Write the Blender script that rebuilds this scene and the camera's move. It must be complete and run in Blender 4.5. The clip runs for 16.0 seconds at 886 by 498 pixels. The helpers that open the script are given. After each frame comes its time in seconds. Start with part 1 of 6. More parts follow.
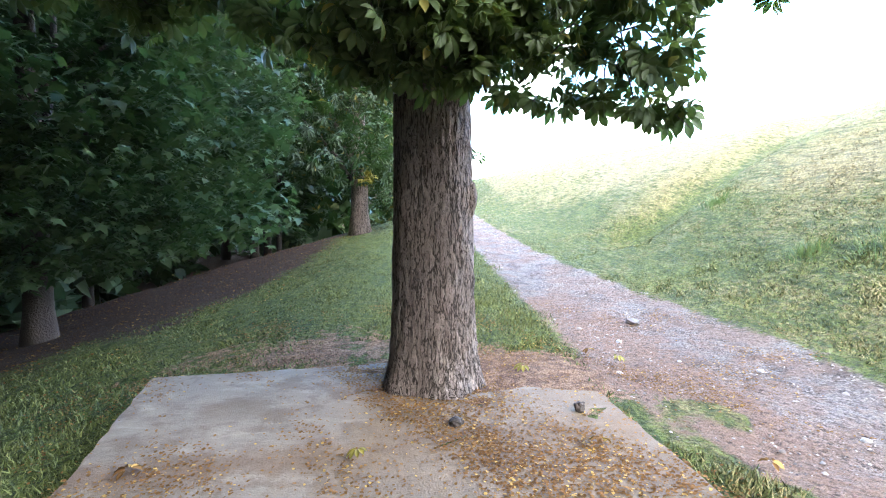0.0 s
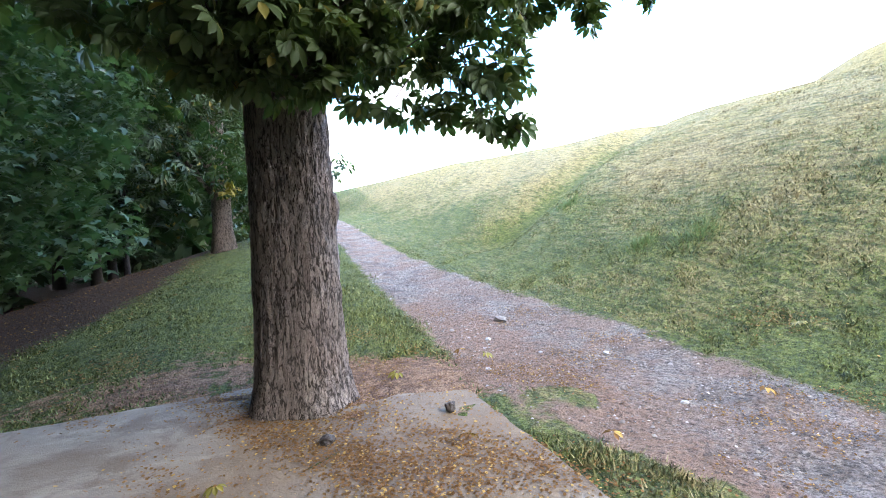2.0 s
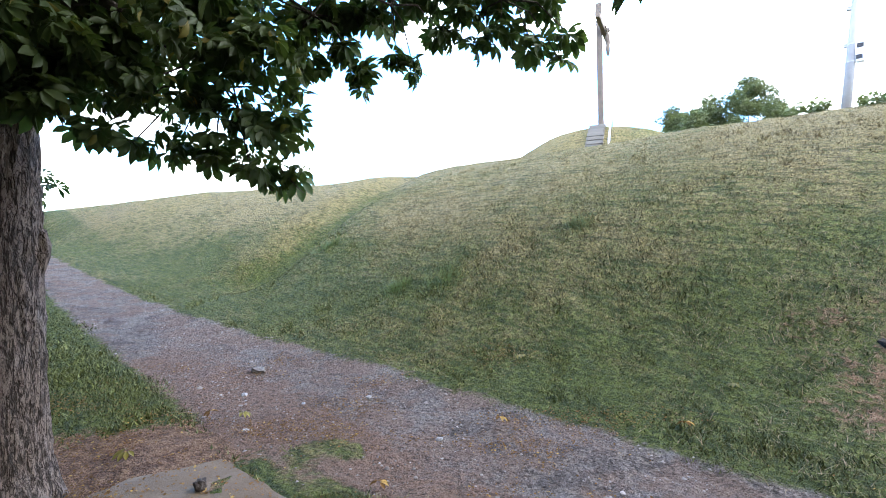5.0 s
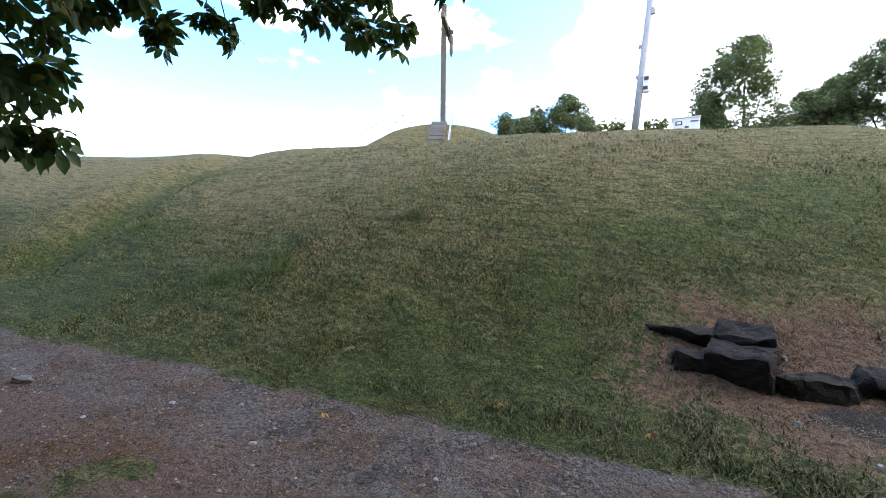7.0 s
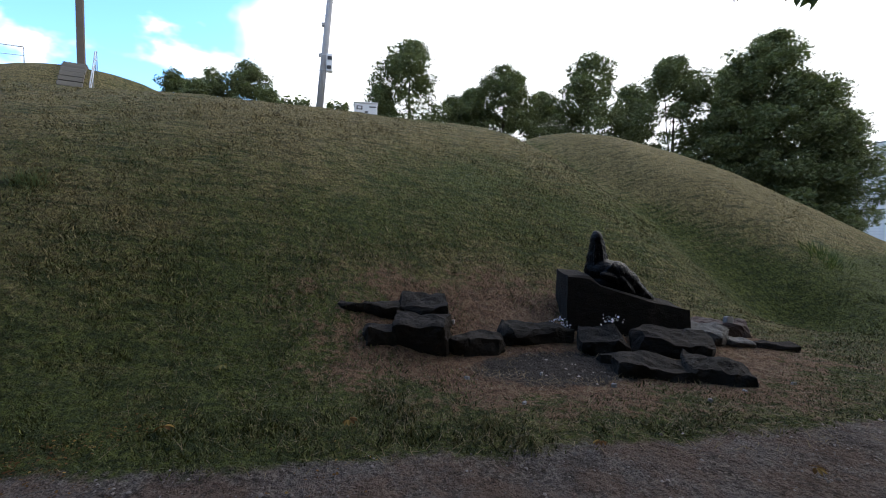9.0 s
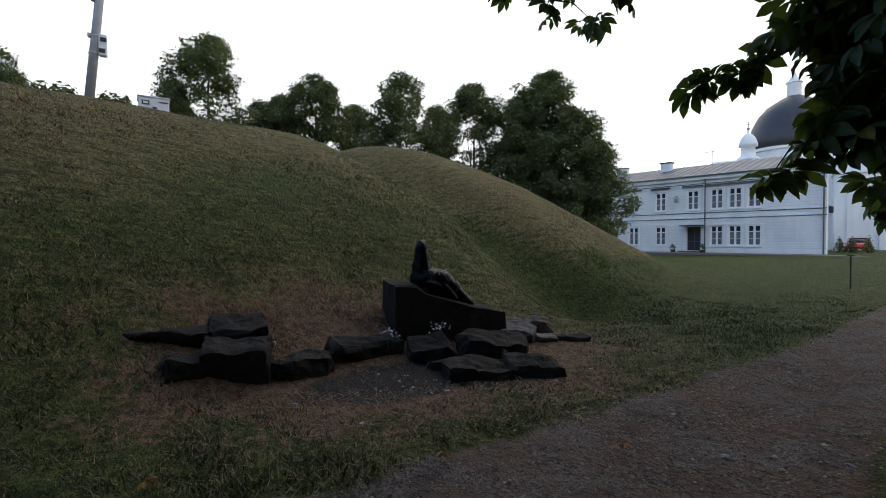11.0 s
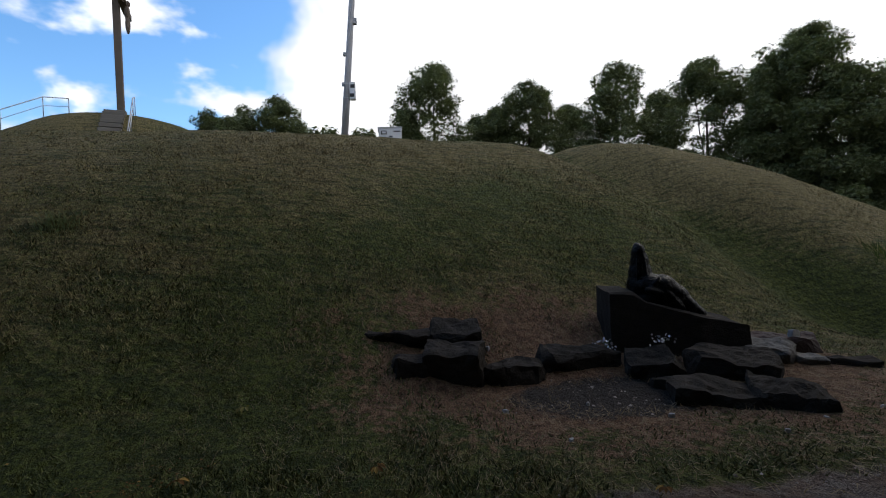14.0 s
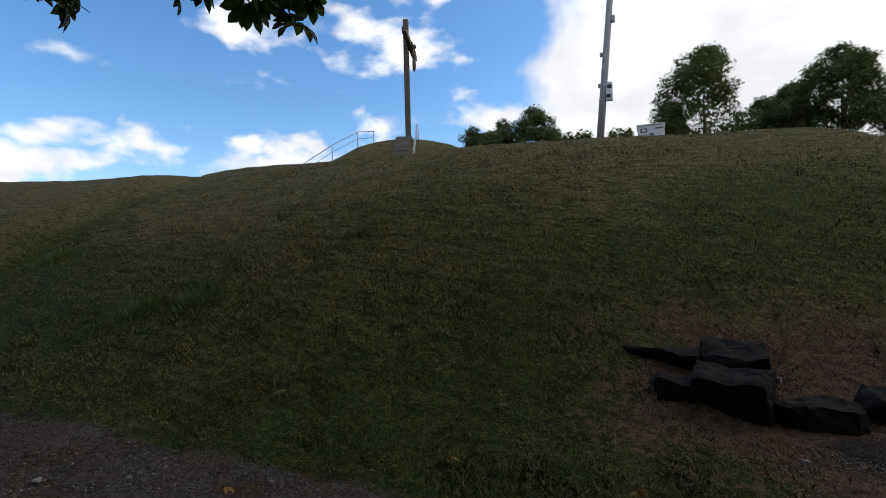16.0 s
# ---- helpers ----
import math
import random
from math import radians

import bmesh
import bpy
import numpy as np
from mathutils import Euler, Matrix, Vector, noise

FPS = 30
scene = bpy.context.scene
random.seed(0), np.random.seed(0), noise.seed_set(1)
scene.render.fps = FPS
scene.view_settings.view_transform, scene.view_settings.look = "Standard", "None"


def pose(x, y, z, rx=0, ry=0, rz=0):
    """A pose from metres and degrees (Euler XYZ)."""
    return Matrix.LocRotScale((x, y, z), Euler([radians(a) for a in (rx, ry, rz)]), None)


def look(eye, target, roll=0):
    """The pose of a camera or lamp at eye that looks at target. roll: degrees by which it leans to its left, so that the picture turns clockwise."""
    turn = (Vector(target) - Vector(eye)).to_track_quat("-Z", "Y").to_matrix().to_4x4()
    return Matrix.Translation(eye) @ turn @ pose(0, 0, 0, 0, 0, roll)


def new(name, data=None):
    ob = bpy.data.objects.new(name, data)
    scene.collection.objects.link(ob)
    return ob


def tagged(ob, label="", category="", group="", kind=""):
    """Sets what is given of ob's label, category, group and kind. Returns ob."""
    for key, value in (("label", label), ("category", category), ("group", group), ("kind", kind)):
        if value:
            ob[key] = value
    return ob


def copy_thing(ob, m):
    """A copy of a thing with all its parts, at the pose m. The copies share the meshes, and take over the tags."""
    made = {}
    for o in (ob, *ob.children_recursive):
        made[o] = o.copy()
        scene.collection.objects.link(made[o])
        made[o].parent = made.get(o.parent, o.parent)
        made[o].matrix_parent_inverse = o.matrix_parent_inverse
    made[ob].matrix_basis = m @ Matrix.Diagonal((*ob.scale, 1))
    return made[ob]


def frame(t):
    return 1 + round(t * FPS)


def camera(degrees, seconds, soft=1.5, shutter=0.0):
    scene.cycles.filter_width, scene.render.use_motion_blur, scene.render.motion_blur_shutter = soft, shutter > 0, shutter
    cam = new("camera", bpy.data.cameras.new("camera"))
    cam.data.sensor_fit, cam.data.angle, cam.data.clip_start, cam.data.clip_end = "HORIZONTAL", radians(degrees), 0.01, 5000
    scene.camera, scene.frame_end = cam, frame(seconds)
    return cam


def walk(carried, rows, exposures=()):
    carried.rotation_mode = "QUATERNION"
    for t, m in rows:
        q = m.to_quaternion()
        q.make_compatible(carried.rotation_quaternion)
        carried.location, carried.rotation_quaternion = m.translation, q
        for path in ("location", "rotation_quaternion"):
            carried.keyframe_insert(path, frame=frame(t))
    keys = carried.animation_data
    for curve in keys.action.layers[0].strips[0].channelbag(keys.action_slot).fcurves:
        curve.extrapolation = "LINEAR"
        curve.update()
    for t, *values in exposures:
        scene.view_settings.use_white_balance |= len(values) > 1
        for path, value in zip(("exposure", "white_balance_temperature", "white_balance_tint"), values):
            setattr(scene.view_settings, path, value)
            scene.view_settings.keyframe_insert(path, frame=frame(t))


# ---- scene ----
import colorsys
from itertools import product

cam = camera(85.5, 16.0, soft=1.0)
PATH = [
    (0, (0.593, 0.218, 1.448), (0.579, 2.214, 1.323), -0.1),
    (0.5, (0.637, 0.201, 1.449), (0.774, 2.194, 1.343), -1.4),
    (1, (0.706, 0.197, 1.444), (0.92, 2.182, 1.336), -2.4),
    (1.5, (0.756, 0.174, 1.445), (1.059, 2.148, 1.337), -2.8),
    (2, (0.714, 0.198, 1.452), (1.193, 2.137, 1.35), -2.7),
    (2.5, (0.681, 0.201, 1.461), (1.373, 2.076, 1.382), -2.2),
    (3, (0.691, 0.195, 1.461), (1.554, 1.999, 1.424), -1.9),
    (3.5, (0.704, 0.203, 1.461), (1.708, 1.932, 1.47), -1.6),
    (3.7, (0.712, 0.196, 1.456), (1.766, 1.895, 1.486), -1.6),
    (5.8, (0.599, 0.276, 1.611), (2.12, 1.574, 1.617), -0.1),
    (6, (0.608, 0.279, 1.593), (2.175, 1.522, 1.604), 0.0),
    (6.5, (0.67, 0.259, 1.583), (2.355, 1.337, 1.572), 0.6),
    (7, (0.81, 0.199, 1.578), (2.557, 1.174, 1.554), 0.8),
    (7.5, (0.873, 0.216, 1.592), (2.689, 1.051, 1.537), 0.3),
    (8, (0.965, 0.369, 1.595), (2.918, 0.794, 1.526), 0.8),
    (8.5, (1.15, 0.432, 1.561), (3.147, 0.463, 1.462), 1.1),
    (9, (1.327, 0.346, 1.557), (3.309, 0.098, 1.462), 0.7),
    (9.5, (1.449, 0.312, 1.555), (3.366, -0.25, 1.475), 0.5),
    (10, (1.55, 0.362, 1.545), (3.366, -0.473, 1.485), 0.1),
    (10.2, (1.593, 0.39, 1.52), (3.362, -0.542, 1.473), -0.0),
    (12.5, (1.62, 0.415, 1.543), (3.361, -0.568, 1.507), -0.2),
    (13, (1.655, 0.391, 1.543), (3.438, -0.512, 1.488), -1.0),
    (13.5, (1.66, 0.283, 1.572), (3.592, -0.233, 1.533), -2.0),
    (14, (1.649, 0.265, 1.57), (3.646, 0.15, 1.562), -2.4),
    (14.5, (1.646, 0.284, 1.569), (3.638, 0.465, 1.582), -2.7),
    (15, (1.64, 0.286, 1.585), (3.597, 0.699, 1.61), -2.2),
    (15.5, (1.633, 0.292, 1.597), (3.525, 0.942, 1.625), -1.5),
    (16, (1.63, 0.306, 1.598), (3.425, 1.186, 1.643), -1.3),
]
EXPOSURES = [(0.0, 2.5, 5850, 10), (1.5, 2.12, 5850, 10), (2.5, 1.84, 5850, 10), (3.5, 1.43, 5850, 10), (6.0, 0.74, 5850, 10), (7.0, 0.12, 6000, 10), (8.0, -0.46, 6133, 10), (9.0, -1.0, 6283, 10), (10.0, -1.38, 6450, 10), (12.5, -1.58, 6450, 10), (13.5, -1.72, 6450, 10), (14.5, -2.0, 6450, 10), (16.0, -2.1, 6450, 10)]
walk(cam, [(t, look(eye, target, roll)) for t, eye, target, roll in PATH], EXPOSURES)

# ---- sky and sun ----
SUN_AZ, SUN_EL = 142.0, 36.0          # degrees clockwise from +y, degrees up
world = bpy.data.worlds.new("sky")
scene.world = world
world.use_nodes = True


class Net:
    """Short-hand for building a node tree."""
    def __init__(self, tree):
        self.tree = tree

    def add(self, kind, ins=None, operation="", clamp=False, ease="", data_type="", attribute="", feature=""):
        n = self.tree.nodes.new(kind)
        if operation:
            n.operation = operation
            if kind == "ShaderNodeMath":
                n.use_clamp = clamp
        if ease:
            n.interpolation_type = ease
        if data_type:
            n.data_type = data_type
        if attribute:
            n.attribute_name = attribute
        if feature:
            n.feature = feature
        for k, v in (ins or {}).items():
            s = n.inputs[k]
            if hasattr(v, "is_output"):
                self.tree.links.new(v, s)
            else:
                s.default_value = v
        return n

    def math(self, op, a, b=0.0, c=0.0, clamp=False):
        n = self.add("ShaderNodeMath", {0: a, 1: b, 2: c}, operation=op, clamp=clamp)
        return n.outputs[0]

    def step(self, x, lo, hi, a=0.0, b=1.0):
        n = self.add("ShaderNodeMapRange", {0: x, 1: lo, 2: hi, 3: a, 4: b}, ease="SMOOTHSTEP")
        return n.outputs[0]

    def noise(self, scale, detail=4.0, rough=0.55, vec=None, distort=0.0):
        n = self.add("ShaderNodeTexNoise", {"Scale": scale, "Detail": detail, "Roughness": rough, "Distortion": distort})
        if vec is not None:
            self.tree.links.new(vec, n.inputs["Vector"])
        return n.outputs[0]

    def mix(self, f, a, b):
        n = self.add("ShaderNodeMix", {0: f}, data_type="RGBA")
        for s, v in ((n.inputs[6], a), (n.inputs[7], b)):
            if hasattr(v, "is_output"):
                self.tree.links.new(v, s)
            else:
                s.default_value = (*v, 1.0) if len(v) == 3 else v
        return n.outputs[2]


def sky_nodes():
    net = Net(world.node_tree)
    nodes = world.node_tree.nodes
    sky = net.add("ShaderNodeTexSky")
    sky.sky_type, sky.sun_disc, sky.sun_elevation, sky.sun_rotation = "NISHITA", False, radians(SUN_EL), radians(SUN_AZ)
    sky.air_density, sky.dust_density, sky.ozone_density = 1.0, 0.6, 2.0
    way = net.add("ShaderNodeTexCoord").outputs["Generated"]
    sep = net.add("ShaderNodeSeparateXYZ", {0: way})
    up = net.math("ADD", net.math("MAXIMUM", sep.outputs[2], 0.0), 0.22)
    flat = net.add("ShaderNodeCombineXYZ", {0: net.math("DIVIDE", sep.outputs[0], up), 1: net.math("DIVIDE", sep.outputs[1], up), 2: 0.3}).outputs[0]
    puffs = net.noise(6.0, 5.0, 0.48, net.add("ShaderNodeMapping", {"Vector": way, "Location": (0.4, 0.1, 0.0), "Scale": (1.0, 1.0, 1.9)}).outputs[0])
    bank = net.noise(2.2, 5.0, 0.6, way)
    # broken clouds, closing to a bank towards the south-east
    side = net.math("ADD", net.math("MULTIPLY", sep.outputs[0], 0.5), net.math("MULTIPLY", sep.outputs[1], -0.87))
    side = net.math("ADD", side, net.math("MULTIPLY", net.math("SUBTRACT", bank, 0.5), 0.55))
    full = net.step(side, 0.29, 0.36)
    # more cloud in the unseen west, added to brighten the house front
    west_fill = net.math("MULTIPLY", net.step(sep.outputs[0], 0.1, -0.5), 0.13)
    broken = net.step(net.math("ADD", puffs, west_fill), 0.54, 0.68)
    heap = net.noise(5.5, 5.0, 0.5, net.add("ShaderNodeMapping", {"Vector": way, "Location": (1.3, 0.2, 0.5), "Scale": (1.0, 1.0, 1.6)}).outputs[0])
    low = net.step(net.math("ADD", heap, net.math("MULTIPLY", net.math("SUBTRACT", 0.20, sep.outputs[2]), 1.5)), 0.50, 0.60)
    cover = net.math("MAXIMUM", full, net.math("MAXIMUM", broken, low))
    tone = net.step(net.noise(3.0, 4.0, 0.5, flat), 0.3, 0.7, 25.0, 33.0)
    white = net.add("ShaderNodeCombineColor", {0: tone, 1: tone, 2: net.math("MULTIPLY", tone, 1.03)}).outputs[0]
    blue = net.add("ShaderNodeHueSaturation", {"Saturation": 1.25, "Value": 5.8, "Color": sky.outputs[0]}).outputs[0]
    colour = net.mix(cover, blue, white)
    bg = [n for n in nodes if n.type == "BACKGROUND"][0]
    world.node_tree.links.new(colour, bg.inputs[0])
    bg.inputs[1].default_value = 0.15


sky_nodes()
sun_data = bpy.data.lights.new("sun", "SUN")
sun_data.energy, sun_data.angle, sun_data.color = 1.0, radians(20), (1.0, 0.9, 0.74)
sun = new("sun", sun_data)
_a, _e = radians(SUN_AZ), radians(SUN_EL)
sun.matrix_world = look((60 * math.sin(_a), 60 * math.cos(_a), 60 * math.tan(_e)), (0, 0, 0))


# ---- materials ----
def material(name, rough=0.8, metal=0.0, spec=0.4):
    m = bpy.data.materials.new(name)
    m.use_nodes = True
    net = Net(m.node_tree)
    bsdf = m.node_tree.nodes["Principled BSDF"]
    bsdf.inputs["Roughness"].default_value = rough
    bsdf.inputs["Metallic"].default_value = metal
    bsdf.inputs["Specular IOR Level"].default_value = spec
    return m, net, bsdf


def wire(net, out, socket):
    net.tree.links.new(out, socket)


def bump(net, bsdf, h, strength=0.5, distance=0.02):
    b = net.add("ShaderNodeBump", {"Strength": strength, "Distance": distance, "Height": h})
    wire(net, b.outputs[0], bsdf.inputs["Normal"])


def simple(name, colour, rough=0.8, metal=0.0, vary=0.25, scale=6.0, grain=60.0, relief=0.3, depth=0.01, spec=0.4):
    """One base colour with stains, grain, relief and a little change from thing to thing."""
    m, net, bsdf = material(name, rough, metal, spec)
    pos = net.add("ShaderNodeTexCoord").outputs["Object"]
    big, fine = net.noise(scale, 4, 0.6, pos), net.noise(grain, 3, 0.6, pos)
    rnd = net.add("ShaderNodeObjectInfo").outputs["Random"]
    f = net.math("ADD", net.math("MULTIPLY", net.math("SUBTRACT", big, 0.5), 1.3), net.math("MULTIPLY", net.math("SUBTRACT", fine, 0.5), 0.9))
    f = net.math("ADD", f, net.math("MULTIPLY", net.math("SUBTRACT", rnd, 0.5), 0.5))
    f = net.math("ADD", net.math("MULTIPLY", f, 1.0), 0.5, clamp=True)
    lo = [c * (1 - vary) for c in colour]
    hi = [min(1, c * (1 + vary)) for c in colour]
    wire(net, net.mix(f, lo, hi), bsdf.inputs["Base Color"])
    wire(net, net.step(big, 0.2, 0.8, max(0.05, rough - 0.12), min(1, rough + 0.1)), bsdf.inputs["Roughness"])
    bump(net, bsdf, net.math("ADD", fine, big), relief, depth)
    return m


def leaf_material(name, dark, light, dry=None, dry_part=0.0, rough=0.5, spec=0.35):
    """Leaves: a colour of their own each, a glossy skin, and light let through."""
    m, net, bsdf = material(name, rough, 0.0, spec)
    rnd = net.add("ShaderNodeNewGeometry").outputs["Random Per Island"]
    pos = net.add("ShaderNodeTexCoord").outputs["Object"]
    clump = net.noise(0.9, 3, 0.5, pos)
    f = net.math("ADD", net.math("MULTIPLY", rnd, 0.6), net.math("MULTIPLY", clump, 0.45), clamp=True)
    c = net.mix(f, dark, light)
    if dry:
        c = net.mix(net.step(rnd, 1 - dry_part - 0.02, 1 - dry_part + 0.02), c, dry)
    c = net.mix(net.math("MULTIPLY", net.noise(40.0, 2, 0.5, pos), 0.35), c, dark)
    wire(net, c, bsdf.inputs["Base Color"])
    trans = net.add("ShaderNodeBsdfTranslucent")
    wire(net, net.mix(0.5, c, (light[0] * 1.2, light[1] * 1.35, light[2] * 0.5)), trans.inputs[0])
    mixer = net.add("ShaderNodeMixShader", {0: 0.34})
    wire(net, bsdf.outputs[0], mixer.inputs[1])
    wire(net, trans.outputs[0], mixer.inputs[2])
    wire(net, mixer.outputs[0], m.node_tree.nodes["Material Output"].inputs[0])
    return m


def ground_material():
    m, net, bsdf = material("turf_and_gravel", 0.95, 0.0, 0.2)
    pos = net.add("ShaderNodeNewGeometry").outputs["Position"]

    def attr(n):
        return net.add("ShaderNodeAttribute", attribute=n).outputs["Fac"]
    big, mid, fine, tiny = net.noise(0.16, 4, 0.6, pos), net.noise(1.1, 5, 0.6, pos), net.noise(9.0, 5, 0.65, pos), net.noise(70.0, 3, 0.7, pos)
    # turf: green and straw in patches and streaks
    dryness = net.math("ADD", net.math("ADD", net.math("MULTIPLY", big, 1.4), net.math("MULTIPLY", mid, 0.7)), net.math("MULTIPLY", fine, 0.7))
    speck = net.noise(26.0, 4, 0.7, pos)
    dryness = net.math("ADD", dryness, net.math("MULTIPLY", net.math("SUBTRACT", speck, 0.5), 0.9))
    mown = net.noise(3.4, 5, 0.65, net.add("ShaderNodeMapping", {"Vector": pos, "Scale": (2.4, 0.38, 2.4), "Rotation": (0, 0, 0.12)}).outputs[0], 0.3)
    dryness = net.math("ADD", dryness, net.math("MULTIPLY", net.math("SUBTRACT", mown, 0.5), 1.1))
    dryness = net.step(net.math("ADD", dryness, attr("dry")), 1.33, 1.95)
    sharp = net.step(tiny, 0.3, 0.7)
    tuft = net.step(net.noise(15.0, 6, 0.8, pos), 0.40, 0.60)
    blade = net.math("ADD", net.math("MULTIPLY", sharp, 0.45), net.math("MULTIPLY", tuft, 0.6), clamp=True)
    green = net.mix(blade, (0.012, 0.018, 0.003), (0.125, 0.147, 0.026))
    straw = net.mix(blade, (0.06, 0.046, 0.017), (0.30, 0.24, 0.096))
    turf = net.mix(dryness, green, straw)
    turf = net.mix(net.math("MULTIPLY", net.step(mown, 0.5, 0.36), 0.55), turf, (0.018, 0.028, 0.006))
    turf = net.mix(net.math("MULTIPLY", net.step(net.noise(6.5, 7, 0.78, pos), 0.50, 0.62), 0.48), turf, (0.016, 0.026, 0.005))
    turf = net.mix(net.math("MULTIPLY", net.step(net.noise(14.0, 5, 0.75, pos), 0.56, 0.68), 0.34), turf, (0.24, 0.215, 0.085))
    # bare earth with dead stalks
    earth = net.mix(net.step(tiny, 0.3, 0.7), (0.042, 0.024, 0.014), (0.215, 0.12, 0.07))
    earth = net.mix(net.step(fine, 0.42, 0.58), earth, net.mix(sharp, (0.11, 0.06, 0.034), (0.32, 0.195, 0.11)))
    ragged = net.math("ADD", net.math("MULTIPLY", net.math("SUBTRACT", fine, 0.5), 0.7), net.math("MULTIPLY", net.math("SUBTRACT", mid, 0.5), 0.9))
    is_bare = net.step(net.math("ADD", attr("bare"), ragged), 0.42, 0.6)
    c = net.mix(is_bare, turf, earth)
    # grey grit among the stones
    is_grit = net.step(net.math("ADD", attr("grit"), net.math("MULTIPLY", ragged, 0.8)), 0.45, 0.62)
    grit = net.mix(sharp, (0.018, 0.014, 0.011), (0.085, 0.07, 0.058))
    c = net.mix(is_grit, c, grit)
    # trodden gravel
    cells = net.add("ShaderNodeTexVoronoi", {"Vector": pos, "Scale": 42.0})
    stone = net.add("ShaderNodeSeparateColor", {0: cells.outputs["Color"]}).outputs[0]
    gravel = net.mix(stone, (0.055, 0.041, 0.032), (0.24, 0.192, 0.158))
    gravel = net.mix(net.step(mid, 0.35, 0.65), gravel, net.mix(sharp, (0.085, 0.068, 0.058), (0.30, 0.256, 0.228)))
    gravel = net.mix(net.math("MULTIPLY", net.step(net.noise(2.6, 6, 0.7, pos), 0.5, 0.62), 0.65), gravel, net.mix(sharp, (0.02, 0.016, 0.013), (0.12, 0.098, 0.085)))
    rusty = net.mix(tiny, (0.075, 0.045, 0.03), (0.30, 0.185, 0.122))
    litter = net.step(net.math("ADD", attr("litter"), ragged), 0.35, 0.75)
    gravel = net.mix(net.math("MULTIPLY", litter, net.step(fine, 0.3, 0.6, 0.55, 0.95)), gravel, rusty)
    gravel = net.mix(net.math("MULTIPLY", net.step(net.noise(1.7, 6, 0.7, pos), 0.42, 0.58), 0.6), gravel, rusty)
    gravel = net.mix(net.math("MULTIPLY", net.step(net.noise(19.0, 5, 0.8, pos), 0.52, 0.62), 0.7), gravel, (0.035, 0.026, 0.02))
    is_path = net.step(net.math("ADD", attr("path"), net.math("MULTIPLY", ragged, 0.55)), 0.40, 0.56)
    c = net.mix(is_path, c, gravel)
    wood = net.mix(sharp, (0.012, 0.008, 0.006), (0.075, 0.042, 0.024))
    c = net.mix(net.step(net.math("ADD", attr("wood"), ragged), 0.35, 0.65), c, wood)
    wire(net, c, bsdf.inputs["Base Color"])
    lumps = net.math("ADD", net.math("MULTIPLY", fine, 1.6), net.math("MULTIPLY", speck, 0.8))
    bump(net, bsdf, net.math("ADD", lumps, net.math("MULTIPLY", tiny, 0.4)), 1.0, 0.11)
    return m


def blade_material():
    m, net, bsdf = material("grass_blades", 0.7, 0.0, 0.25)
    pos = net.add("ShaderNodeNewGeometry").outputs["Position"]
    rnd = net.add("ShaderNodeNewGeometry").outputs["Random Per Island"]
    big, mid, fine = net.noise(0.16, 4, 0.6, pos), net.noise(1.1, 5, 0.6, pos), net.noise(9.0, 5, 0.65, pos)
    dryness = net.math("ADD", net.math("ADD", net.math("MULTIPLY", big, 1.4), net.math("MULTIPLY", mid, 0.7)), net.math("MULTIPLY", fine, 0.45))
    dryness = net.math("ADD", dryness, net.math("MULTIPLY", net.math("SUBTRACT", rnd, 0.3), 0.55))
    dryness = net.math("ADD", dryness, net.add("ShaderNodeAttribute", attribute="dry").outputs["Fac"])
    c = net.mix(net.step(dryness, 1.3, 1.9), net.mix(rnd, (0.028, 0.036, 0.009), (0.16, 0.175, 0.048)), net.mix(rnd, (0.075, 0.058, 0.024), (0.26, 0.21, 0.10)))
    wire(net, c, bsdf.inputs["Base Color"])
    return m


def bark_material():
    m, net, bsdf = material("chestnut_bark", 0.92, 0.0, 0.2)
    pos = net.add("ShaderNodeTexCoord").outputs["Object"]
    tall = net.add("ShaderNodeMapping", {"Vector": pos, "Scale": (1.0, 1.0, 0.18)}).outputs[0]
    short = net.add("ShaderNodeMapping", {"Vector": pos, "Scale": (1.0, 1.0, 0.45)}).outputs[0]
    one, two, rough = net.noise(22.0, 4, 0.6, tall, 0.3), net.noise(38.0, 3, 0.55, short, 0.5), net.noise(75.0, 5, 0.7, short)
    patch = net.noise(2.2, 4, 0.6, pos)
    crack = net.step(net.math("ABSOLUTE", net.math("SUBTRACT", one, 0.5)), 0.004, 0.05)
    split = net.step(net.math("ABSOLUTE", net.math("SUBTRACT", two, 0.5)), 0.0, 0.05)
    gap = net.math("MULTIPLY", crack, net.math("ADD", net.math("MULTIPLY", split, 0.55), 0.45))
    c = net.mix(rough, (0.12, 0.09, 0.072), (0.25, 0.195, 0.158))
    c = net.mix(net.step(patch, 0.45, 0.7), c, net.mix(rough, (0.14, 0.112, 0.095), (0.29, 0.24, 0.205)))
    c = net.mix(gap, (0.04, 0.03, 0.024), c)
    wire(net, c, bsdf.inputs["Base Color"])
    bump(net, bsdf, net.math("ADD", gap, net.math("MULTIPLY", rough, 0.5)), 1.0, 0.035)
    return m


